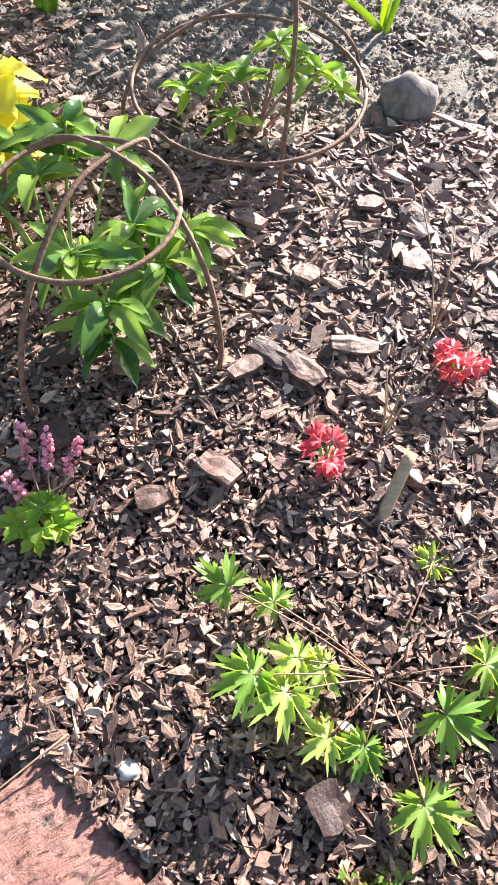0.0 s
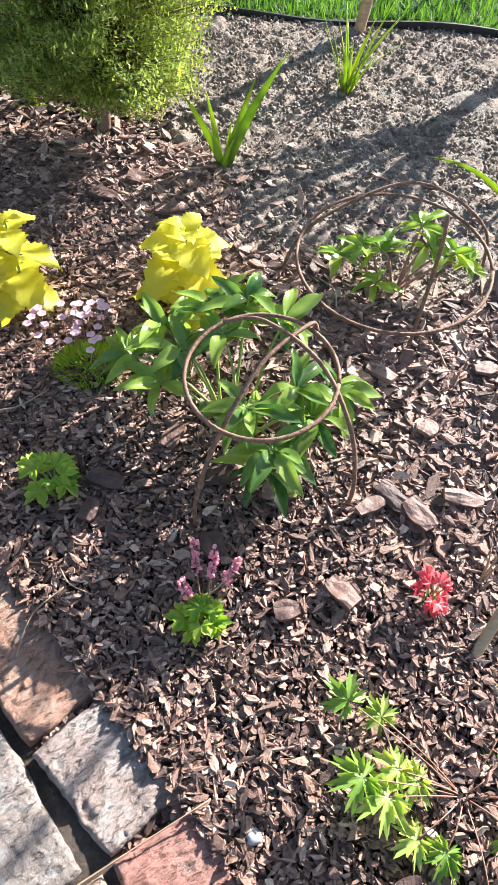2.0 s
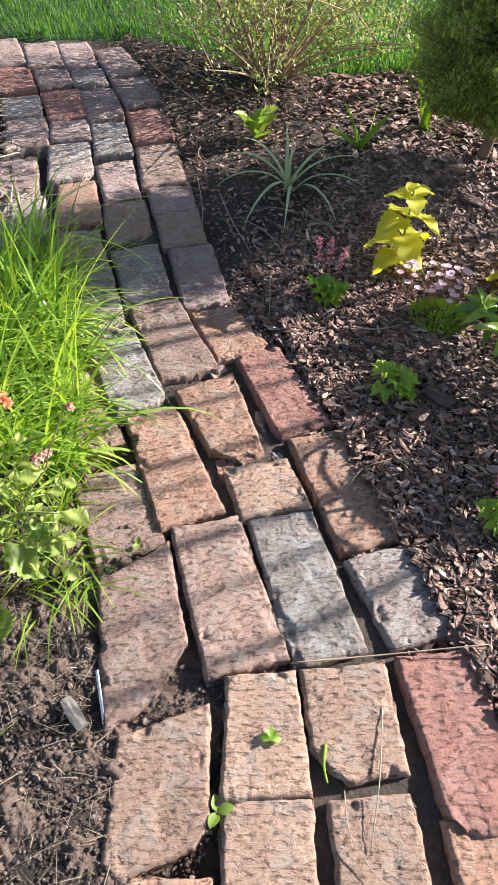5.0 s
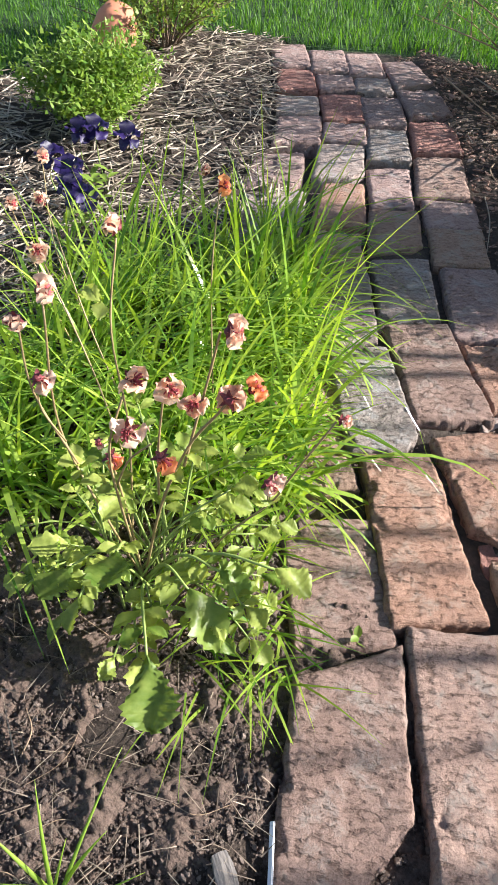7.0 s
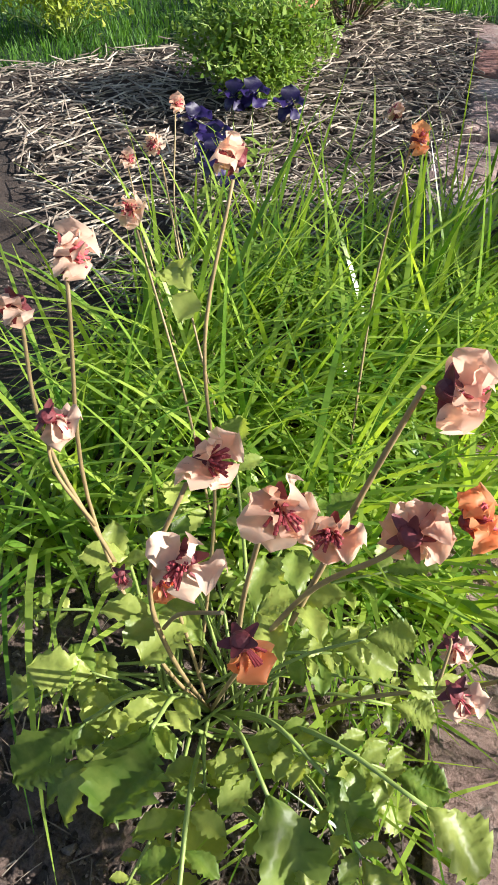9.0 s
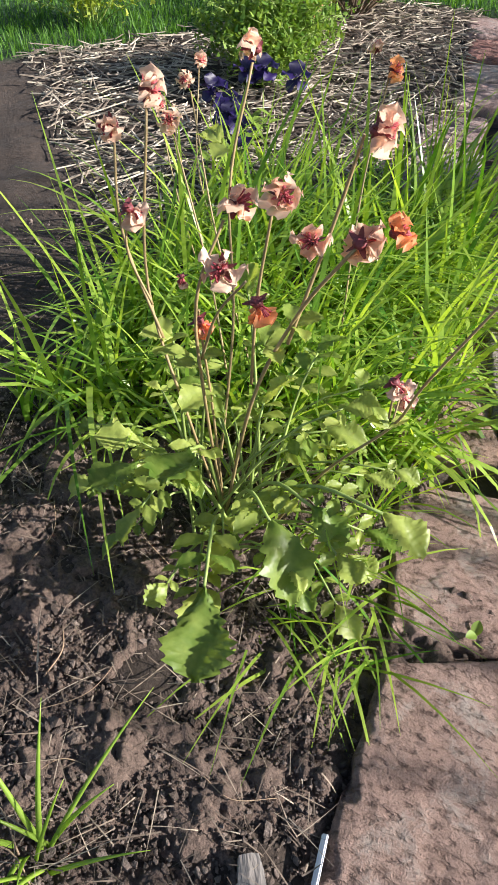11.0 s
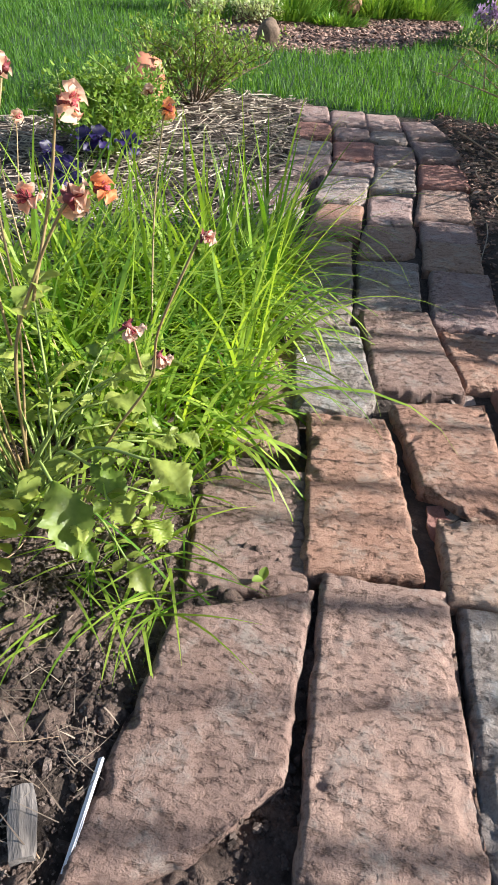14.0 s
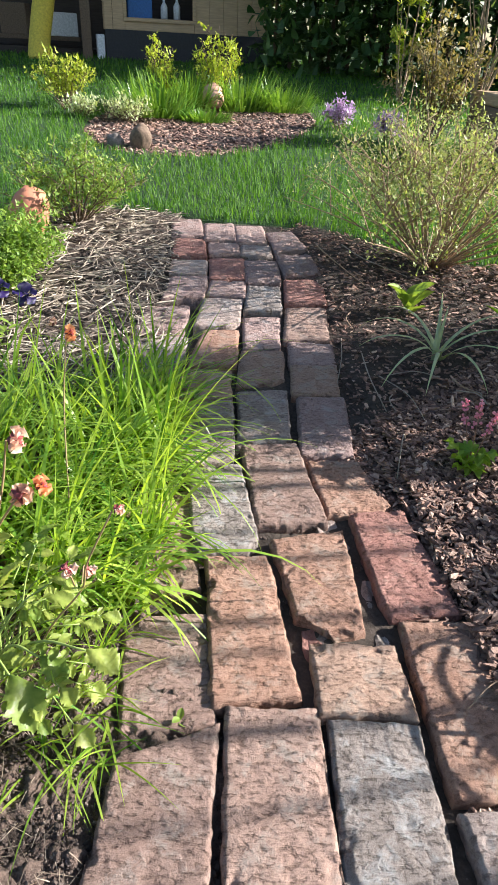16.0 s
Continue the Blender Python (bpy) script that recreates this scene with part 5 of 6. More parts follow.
def dwarf_spruce(x, y):
    pl = thing("dwarf_spruce", x, y, "dense dwarf conical spruce with fine bright needles", "conifer")
    z0 = ground_z(x, y)
    stem("trunk", [(x, y, z0 - 0.02), (x + 0.012, y, z0 + 0.12), (x, y, z0 + 0.45), (x, y, z0 + 0.8)], 0.02, 0.003, M_TRUNK, pl, 6, 8)
    bm = bmesh.new()
    n = 120000
    base, head, lean = np.empty((n, 3)), np.empty(n), np.empty(n)
    tips = []
    for k in range(1700):
        u = rnd(0.0, 1.0) ** 1.35
        a = 2.39996 * k
        h = z0 + 0.15 + 0.66 * u
        r = (0.3 * (1 - u ** 2.2) ** 0.8 + 0.02) * rnd(0.7, 1.05) * (0.9 + 0.55 * noise.noise((math.cos(a) * 3.4, math.sin(a) * 3.4, h * 11))) * (0.75 + 0.25 * smooth(0.0, 0.12, u))
        tip = Vector((x + r * math.cos(a), y + r * math.sin(a), h + 0.05 * r))
        root = Vector((x, y, h - 0.25 * r))
        tips.append((root, tip, a))
        tube_into(bm, [root, root.lerp(tip, 0.6) - Vector((0, 0, 0.01)), tip], 0.002, 0.0007, 3)
    ob = part("branchwork", bm, M_TRUNK, pl)
    ob.matrix_parent_inverse = pl.matrix_basis.inverted()
    for k in range(n):
        root, tip, a = tips[k % len(tips)]
        u = 1 - 0.5 * random.random() ** 1.7
        base[k] = root.lerp(tip, u) + Vector((rnd(-1, 1), rnd(-1, 1), rnd(-1, 1))) * 0.02
        head[k], lean[k] = a + rnd(-2.6, 2.6), rnd(-0.2, 2.0)
    v, f = blades(base, rng.uniform(0.006, 0.0115, n), rng.uniform(0.0034, 0.0056, n), lean, head, rng.uniform(-0.2, 0.3, n), 2, 0.2)
    ob = mesh_object("needle_cover", v.tolist(), f.tolist(), M_NEEDLE, pl)
    ob.matrix_parent_inverse = pl.matrix_basis.inverted()


dwarf_spruce(-0.697, 1.538)
shrub("spirea", -1.6, 1.76, "loose yellow-green spirea shrub with thin twigs", "shrub", 0.6, 0.62, 64, 13000, 0.012, M_SPIREA, 0.4, 0.12, M_TWIG, jitter=0.04, leafy_from=0.25)
shrub("low_shrub", -2.76, 0.92, "low green shrub at the lawn edge", "shrub", 0.34, 0.36, 34, 4200, 0.017, M_BUSH, 0.5, 0.1)
shrub("mound_plant", -2.24, 0.4, "dense bright green cushion plant on straw", "perennial", 0.27, 0.23, 56, 6500, 0.017, M_MOUND, 0.5, 0.12, M_STEM, leafy_from=0.05, jitter=0.03)
shrub("mound_plant", -2.95, 0.05, "pale green leafy perennial on straw", "perennial", 0.25, 0.22, 26, 1600, 0.02, M_LIME, 0.5, 0.1, M_STEM)
shrub("stonecrop", 0.17, -0.02, "small grey-green stonecrop cushion beside the bricks", "perennial", 0.05, 0.05, 26, 700, 0.008, M_BUSH, 0.3, 0.1, M_STEM_PINK, jitter=0.006)
shrub("copper_shrub", -3.1, 3.75, "upright shrub with coppery young leaves", "shrub", 0.95, 0.34, 18, 2200, 0.032, M_COPPER, 0.3, 0.0, jitter=0.05)


# ---- far island bed ----
def island_bed():
    p = rng.uniform((-6.4, 1.3), (-3.0, 4.8), (16000, 2))
    p = keep(p, lambda x, y: lawn_amount(x, y) < 0.4 and x < -3.3)
    n = len(p)
    size = np.stack([rng.uniform(0.02, 0.05, n), rng.uniform(0.01, 0.03, n), rng.uniform(0.003, 0.008, n)], 1)
    v, f = scatter_boxes(np.column_stack([p, gz(p[:, 0], p[:, 1])]), size, 0.3)
    many("far_bark_mulch", v, f, M_CHIP, "dark bark mulch of the island bed in the lawn", "mulch")


island_bed()
shrub("golden_shrub", -5.4, 2.2, "small golden-leaved shrub in the island bed", "shrub", 0.42, 0.26, 24, 1500, 0.03, M_LIME, 0.4)
for fx, fy, h, r, label in ((-4.95, 2.75, 0.4, 0.3, "clump of flowering bulbs with narrow green leaves"), (-4.6, 2.95, 0.12, 0.2, "low clump of grassy green leaves"), (-5.15, 3.2, 0.42, 0.3, "tall clump of strappy green leaves"), (-4.95, 3.6, 0.42, 0.32, "wide clump of green leaves by the mulch"), (-4.7, 3.85, 0.3, 0.25, "small clump of green leaves")):
    pl = thing("bulb_clump", fx, fy, label, "perennial", "island bed clumps")
    n = 480
    a, q = rng.uniform(0, 6.28, n), r * np.sqrt(rng.random(n))
    base = np.column_stack([fx + q * np.cos(a), fy + q * np.sin(a), np.full(n, ground_z(fx, fy))])
    v, f = blades(base, h * rng.uniform(0.25, 0.9, n), rng.uniform(0.008, 0.02, n), rng.uniform(0, 0.6, n), a, rng.uniform(0.1, 1.6, n), 4, 0.1)
    ob = mesh_object("leaf_clump", v.tolist(), f.tolist(), M_CLUMP, pl)
    ob.matrix_parent_inverse = pl.matrix_basis.inverted()
shrub("lime_shrub", -5.1, 3.45, "lime green leafy perennial in the island bed", "perennial", 0.62, 0.25, 22, 1300, 0.035, M_LIME, 0.3)
shrub("lime_shrub", -5.35, 3.05, "lime green upright perennial in the island bed", "perennial", 0.55, 0.2, 18, 900, 0.03, M_LIME, 0.3)
shrub("grey_perennial", -4.75, 2.35, "grey-green cushion at the bed edge", "perennial", 0.16, 0.22, 24, 800, 0.025, M_STRIPE, 0.3)
shrub("grey_perennial", -5.05, 2.15, "grey-green low cushion plant", "perennial", 0.14, 0.18, 20, 700, 0.025, M_STRIPE, 0.3)
shrub("purple_flower", -3.82, 3.62, "perennial with clusters of purple flowers", "flowering plant", 0.26, 0.12, 14, 500, 0.03, M_PURPLE, 0.3, leafy_from=0.6)
shrub("purple_flower", -3.35, 3.6, "low perennial with pale purple flowers", "flowering plant", 0.2, 0.14, 14, 500, 0.03, M_PURPLE, 0.3, leafy_from=0.6)


def garden_ball():
    x, y = -4.91, 3.262
    z = 0.33
    pl = thing("garden_ball", x, y, "shiny bronze garden ball on a thin metal rod", "ornament")
    bm = bmesh.new()
    bmesh.ops.create_uvsphere(bm, u_segments=24, v_segments=14, radius=0.098, matrix=Matrix.Translation((x, y, z)))
    for f in bm.faces:
        f.smooth = True
    ob = part("ball", bm, M_BALL, pl)
    ob.matrix_parent_inverse = pl.matrix_basis.inverted()
    bm = bmesh.new()
    tube_into(bm, [(x, y, z + 0.08), (x, y, z + 0.1)], 0.03, 0.022, 10)
    ob = part("cap", bm, M_RUST, pl)
    ob.matrix_parent_inverse = pl.matrix_basis.inverted()
    stem("rod", [(x, y, ground_z(x, y)), (x, y, z - 0.1), (x, y, z - 0.08)], 0.006, 0.006, M_RUST, pl, 3, 6)


garden_ball()


def stone(name, x, y, label, category, size, material, seed, sink=0.35, turn=0.0, group=""):
    bm = bmesh.new()
    bmesh.ops.create_icosphere(bm, subdivisions=3, radius=1)
    for v in bm.verts:
        d = 1 + 0.28 * noise.noise(v.co * 1.4 + Vector((seed, 0, 0))) + 0.1 * noise.noise(v.co * 4 + Vector((seed, 3, 0)))
        v.co = Vector((v.co.x * size[0], v.co.y * size[1], v.co.z * size[2])) * d
    me = bpy.data.meshes.new(name)
    bm.to_mesh(me)
    bm.free()
    me.materials.append(material)
    me.polygons.foreach_set("use_smooth", [True] * len(me.polygons))
    ob = new(name, me)
    ob.matrix_basis = pose(x, y, ground_z(x, y) + size[2] * (1 - 2 * sink), 0, 0, turn)
    return tagged(ob, label, category, group)


stone("stone", 0.335, 1.19, "rounded grey field stone half sunk in soil", "stone", (0.055, 0.045, 0.045), M_STONE, 1.0, 0.25)
stone("stone", -3.95, 1.97, "brown rounded stone at the island bed edge", "stone", (0.075, 0.065, 0.085), M_TRUNK, 4.0, 0.25)
stone("stone", -4.05, 1.85, "pale stone at the island bed edge", "stone", (0.06, 0.05, 0.045), M_STONE, 7.0, 0.25)
stone("stone", -0.059, 0.1, "small whitish pebble in the mulch", "stone", (0.013, 0.011, 0.01), M_CONCRETE, 9.0, 0.2)
for k, (px, py, s) in enumerate(((-0.03, 0.03, 0.009), (-0.735, -0.13, 0.009), (-0.68, -0.2, 0.008))):
    stone("pebble", px, py, "small grey pebble in the soil", "stone", (s, s * 0.8, s * 0.7), M_STONE, 20.0 + k, 0.3, 40 * k, "pebbles")


# ---- sticks and small finds ----
def stake(x, y, label, pts, r, material):
    pl = thing("stake", x, y, label, "stake")
    stem("shaft", pts, r, r * 0.95, material, pl, 4, 10)


stake(0.209, 0.345, "short round wooden stick pushed into the mulch", [(0.207, 0.335, 0.01), (0.228, 0.39, 0.055), (0.252, 0.44, 0.095)], 0.0085, M_WOOD)
stake(-0.1, 2.31, "pale wooden stake at the lawn edge", [(-0.1, 2.31, 0.05), (-0.08, 2.31, 0.25), (-0.06, 2.31, 0.5)], 0.018, M_WOOD)


def dry_stalk(x, y, label, h, lean):
    pl = thing("dry_stalk", x, y, label, "dry stalk", "dry stalks")
    z0 = ground_z(x, y)
    for k in range(4):
        dx, dy = lean[0] + rnd(-0.05, 0.05), lean[1] + rnd(-0.05, 0.05)
        stem("stalk", [(x, y, z0), (x + dx * 0.4, y + dy * 0.4, z0 + h * 0.55), (x + dx, y + dy, z0 + h * rnd(0.7, 1.0))], 0.0018, 0.0008, M_TWIG, pl, 4, 5)


dry_stalk(0.228, 0.485, "thin dry branched stalk standing in mulch", 0.12, (0.02, 0.05))
dry_stalk(0.315, 0.655, "thin pale dry stalks standing in mulch", 0.15, (0.0, 0.08))


def ground_stick(ctrl, r, material, label, category="twig", group="fallen twigs"):
    bm = bmesh.new()
    tube_into(bm, curve([(x, y, ground_z(x, y) + h) for x, y, h in ctrl], 6), r, r * 0.6, 5)
    me = bpy.data.meshes.new("fallen_twig")
    bm.to_mesh(me)
    bm.free()
    me.materials.append(material)
    tagged(new("fallen_twig", me), label, category, group)


for k in range(26):
    s0 = rnd(0.2, 2.2)
    d0 = rnd(0.03, 0.3) if k % 3 else rnd(0.3, 0.9)
    x0, y0 = (0.5 * d0 - 0.8 * s0) / 0.996, (0.87 * d0 + 0.6 * s0) / 0.996
    a, L = rnd(0, 6.28), rnd(0.04, 0.13)
    ground_stick([(x0, y0, 0.022), (x0 + 0.5 * L * math.cos(a), y0 + 0.5 * L * math.sin(a), 0.026), (x0 + L * math.cos(a + 0.3), y0 + L * math.sin(a + 0.3), 0.02)], rnd(0.0011, 0.0022), M_STRAW if k % 2 else M_TWIG, "thin pale dry stem lying on the mulch")
for k in range(22):
    x0, y0 = rnd(-0.95, -0.5), rnd(-0.5, -0.12)
    if across(x0, y0) > -0.54:
        continue
    a, L = rnd(0, 6.28), rnd(0.04, 0.1)
    ground_stick([(x0, y0, 0.008), (x0 + 0.5 * L * math.cos(a), y0 + 0.5 * L * math.sin(a), 0.013), (x0 + L * math.cos(a + 0.4), y0 + L * math.sin(a + 0.4), 0.007)], rnd(0.0004, 0.0009), M_TWIG, "thin dry root lying on the soil")


def chip_thing(name, x, y, label, category, size, turn, material, seed, tilt=8, group="", h=0.012):
    """A big angular piece of bark or stone."""
    bm = bmesh.new()
    bmesh.ops.create_cube(bm, size=1)
    bmesh.ops.subdivide_edges(bm, edges=bm.edges[:], cuts=4, use_grid_fill=True)
    for v in bm.verts:
        t = v.co.x + 0.5
        v.co.y *= 0.55 + 0.5 * math.sin(math.pi * (0.15 + 0.75 * t))
        v.co = Vector((v.co.x * size[0], v.co.y * size[1], v.co.z * size[2] - 1.2 * v.co.y ** 2 * size[2]))
        v.co += noise.noise_vector(v.co * 40 + Vector((seed, 0, 0))) * 0.14 * size[1]
        v.co.z += noise.noise(Vector((v.co.x * 30, v.co.y * 160, seed))) * 0.25 * size[2]
    me = bpy.data.meshes.new(name)
    bm.to_mesh(me)
    bm.free()
    me.materials.append(material)
    ob = new(name, me)
    ob.matrix_basis = pose(x, y, ground_z(x, y) + h, tilt, 0.6 * tilt, turn)
    return tagged(ob, label, category, group)


chip_thing("stone_splinter", -0.548, -0.292, "grey flat stone splinter lying on soil", "stone", (0.048, 0.019, 0.01), 165, M_GREYWOOD, 3.0, 6, h=0.014)
chip_thing("brick_shard", 0.005, -0.02, "narrow reddish brick shard beside the path", "brick shard", (0.085, 0.035, 0.03), 128, BRICKS["red"], 5.0, 4, h=0.012)
chip_thing("brick_shard", -0.66, 0.225, "broken grey mortar piece between the bricks", "brick shard", (0.09, 0.03, 0.02), 140, BRICKS["pale"], 6.0, 4, h=-0.012)
chip_thing("brick_shard", -0.835, 0.46, "pale mortar crumbs between the bricks", "brick shard", (0.08, 0.03, 0.02), 60, BRICKS["pale"], 7.0, 4, h=-0.016)
chip_thing("brick_shard", -0.63, 0.19, "reddish broken brick end between the bricks", "brick shard", (0.07, 0.05, 0.025), 150, BRICKS["red"], 8.0, 4, h=-0.014)
for x0, y0, L, w, turn, tone in ((-0.775, 0.372, 0.055, 0.035, 20, "pale"), (-0.822, 0.398, 0.04, 0.03, 80, "grey"), (-0.628, 0.3, 0.05, 0.022, 140, "pale"), (-0.575, 0.268, 0.045, 0.02, 150, "pale"), (-0.665, 0.335, 0.045, 0.02, 135, "grey"), (-0.62, 0.205, 0.05, 0.04, 60, "red"), (-0.655, 0.215, 0.03, 0.025, 10, "rose")):
    chip_thing("mortar_piece", x0, y0, "broken mortar and brick crumbs filling a path joint", "rubble", (L, w, 0.016), turn, BRICKS[tone], x0 * 31, rnd(-6, 6), "joint rubble", -0.012)
for x0, y0, L, w, turn, label in (
        (-0.1, 0.585, 0.07, 0.032, 10, "large reddish bark slab under the peony"), (0.06, 0.59, 0.09, 0.022, 40, "long dark curled bark strip"), (0.09, 0.6, 0.085, 0.03, -35, "thick split reddish bark piece"),
        (0.13, 0.58, 0.07, 0.035, -50, "pale chunk of inner bark"), (0.02, 0.43, 0.065, 0.034, -40, "large flat reddish bark chunk"), (0.2, 0.62, 0.08, 0.025, 0, "greyish flat piece of bark"),
        (-0.06, 0.39, 0.045, 0.03, 20, "small reddish bark chunk"), (-0.19, 0.475, 0.05, 0.035, -60, "brown bark chunk by the support leg"), (-0.39, 0.56, 0.07, 0.03, -5, "reddish bark slab beside coral bells"),
        (0.31, 0.86, 0.08, 0.04, -70, "thick round-backed bark chunk"), (0.3, 0.78, 0.05, 0.04, 10, "broad brown bark chunk on mulch"), (0.14, 0.75, 0.04, 0.032, 60, "pale bark chip on mulch"), (0.24, 0.9, 0.05, 0.03, 15, "grey bark chip on mulch"),
        (-0.4, 0.5, 0.045, 0.03, 80, "pale pinkish bark chip"), (0.14, 0.07, 0.045, 0.045, 30, "pale pinkish bark plate"), (-0.3, 0.66, 0.06, 0.03, 70, "fibrous brown bark piece"),
        (-0.2, 0.6, 0.07, 0.035, 20, "torn fibrous bark piece"), (0.0, 0.8, 0.08, 0.03, -50, "dark bark strip on mulch"), (0.05, 0.86, 0.07, 0.028, -30, "pale bark strip on mulch"), (-0.55, 1.35, 0.06, 0.035, 10, "pale bark plate by the spruce"),
        (-0.72, 1.42, 0.07, 0.03, 0, "brown bark plate by the spruce"), (-0.95, 1.38, 0.05, 0.035, 40, "orange-brown bark chip on mulch"), (-0.62, 1.28, 0.08, 0.035, -10, "dark bark plate near the spruce"), (-0.45, 1.25, 0.08, 0.03, 20, "brown bark plate on dry soil")):
    chip_thing("bark_piece", x0, y0, label, "bark", (L * 0.85, w, 0.008), turn, M_BARK, x0 * 13 + y0 * 7, rnd(-14, 14), "large bark pieces", 0.022)


def plant_label():
    x, y = -0.535, -0.254
    bm = bmesh.new()
    bmesh.ops.create_cube(bm, size=1, matrix=Matrix.Diagonal((0.075, 0.006, 0.0022, 1)))
    bmesh.ops.bevel(bm, geom=bm.edges[:], offset=0.0009, segments=2, affect="EDGES")
    me = bpy.data.meshes.new("plant_label")
    bm.to_mesh(me)
    bm.free()
    me.materials.append(M_WHITE)
    ob = new("plant_label", me)
    ob.matrix_basis = pose(x, y, ground_z(x, y) + 0.012, 40, 4, -39)
    tagged(ob, "white plastic plant label lying against a brick", "plant label")


plant_label()


# ---- pansies, clay pot, edging ----
def pansy(x, y, label):
    pl = thing("pansy", x, y, label, "pansy", "pansies")
    z0 = ground_z(x, y)
    me = leaf_data("petal", 0.032, 0.034, M_PANSY, 0.62, 0.05, 0.05, nu=7, wave=1.2)
    green = leaf_data("leaf", 0.04, 0.016, M_BUSH, 0.5, 0.2, 0.2)
    for k in range(12):
        leaf("leaf", green, pl, (x + rnd(-0.04, 0.04), y + rnd(-0.04, 0.04), z0 + rnd(0.02, 0.06)), round_way(rnd(0, 6.28), rnd(0.1, 0.8)))
    for k in range(3):
        c = Vector((x + rnd(-0.06, 0.06), y + rnd(-0.06, 0.06), z0 + rnd(0.09, 0.14)))
        q = Vector((rnd(0.2, 0.9), rnd(-0.7, 0.0), rnd(0.2, 0.7))).to_track_quat("Z", "Y")
        stem("stalk", [(x, y, z0), (c.x, c.y, z0 + 0.06), c], 0.0016, 0.0012, M_STEM, pl, 3, 4)
        for p in range(5):
            a = 1.257 * p + 0.3
            leaf("petal", me, pl, c, q @ Vector((math.cos(a), math.sin(a), 0.08)), rnd(-0.2, 0.2), rnd(0.9, 1.15))


pansy(-1.9, 0.26, "dark violet-blue pansies in flower")
pansy(-1.82, 0.17, "dark violet-blue pansies beside the straw")
pansy(-1.72, 0.08, "dark violet-blue pansy flowers behind the grass")


def clay_pot(x, y):
    prof = [(0.0, 0.0), (0.05, 0.0), (0.085, 0.05), (0.1, 0.12), (0.092, 0.18), (0.068, 0.215), (0.06, 0.23), (0.075, 0.245), (0.075, 0.26), (0.055, 0.26), (0.05, 0.23), (0.08, 0.17), (0.085, 0.12), (0.07, 0.06), (0.0, 0.02)]
    bm = bmesh.new()
    n = 32
    rings = [[bm.verts.new((r * math.cos(2 * math.pi * k / n), r * math.sin(2 * math.pi * k / n), z)) for k in range(n)] for r, z in prof]
    for a, b in zip(rings, rings[1:]):
        for k in range(n):
            bm.faces.new((a[k], a[(k + 1) % n], b[(k + 1) % n], b[k])).smooth = True
    bmesh.ops.remove_doubles(bm, verts=bm.verts[:], dist=0.0005)
    me = bpy.data.meshes.new("clay_pot")
    bm.to_mesh(me)
    bm.free()
    me.materials.append(M_TERRA)
    ob = new("clay_pot", me)
    ob.matrix_basis = pose(x, y, ground_z(x, y) + 0.19, 164, 12, 10) @ Matrix.Diagonal((0.74, 0.74, 0.8, 1))
    tagged(ob, "upturned terracotta clay pot resting on straw", "pot")


clay_pot(-2.62, 0.69)


def edging():
    bm = bmesh.new()
    top = [(0.14 * x + 2.38 - 0.02 + 0.012 * math.sin(9 * x), x) for x in [-0.75 + 0.06 * k for k in range(30)]]
    front = []
    for y, x in top:
        z = ground_z(x, y)
        front.append([bm.verts.new(p) for p in ((x, y, z - 0.03), (x, y, z + 0.024 + 0.006 * math.sin(7 * x)), (x, y + 0.008, z + 0.024 + 0.006 * math.sin(7 * x)), (x, y + 0.008, z - 0.03))])
    for a, b in zip(front, front[1:]):
        for k in range(4):
            bm.faces.new((a[k], b[k], b[(k + 1) % 4], a[(k + 1) % 4]))
    bm.faces.new(front[0])
    bm.faces.new(front[-1][::-1])
    me = bpy.data.meshes.new("lawn_edging")
    bm.to_mesh(me)
    bm.free()
    me.materials.append(M_BLACK)
    tagged(new("lawn_edging", me), "black plastic strip edging the lawn", "edging", kind="structure")


edging()


# ---- house, hedge and trees beyond the lawn ----
def box_part(name, lo, hi, material, parent, label="", bevel=0.004):
    bm = bmesh.new()
    c = [(a + b) / 2 for a, b in zip(lo, hi)]
    bmesh.ops.create_cube(bm, size=1, matrix=Matrix.Translation(c) @ Matrix.Diagonal((*[b - a for a, b in zip(lo, hi)], 1)))
    if bevel:
        bmesh.ops.bevel(bm, geom=bm.edges[:], offset=bevel, segments=1, affect="EDGES")
    return part(name, bm, material, parent, label)


def bottle(x, y, z, h, r, material, label):
    prof = [(0, 0), (r, 0), (r, 0.62 * h), (0.35 * r, 0.82 * h), (0.35 * r, h), (0, h)]
    bm = bmesh.new()
    rings = [[bm.verts.new((q * math.cos(k * 0.5236), q * math.sin(k * 0.5236), u)) for k in range(12)] for q, u in prof]
    for a, b in zip(rings, rings[1:]):
        for k in range(12):
            bm.faces.new((a[k], a[(k + 1) % 12], b[(k + 1) % 12], b[k])).smooth = True
    bmesh.ops.remove_doubles(bm, verts=bm.verts[:], dist=0.0005)
    me = bpy.data.meshes.new("bottle")
    bm.to_mesh(me)
    bm.free()
    me.materials.append(material)
    ob = new("bottle", me)
    ob.matrix_basis = HOUSE @ Matrix.Translation((x, y, z))
    tagged(ob, label, "bottle", "bottles on the window shelf")


HOUSE = pose(-8.88, 4.54, 0.42, 0, 0, 60)         # x along the front to the right, y into the house


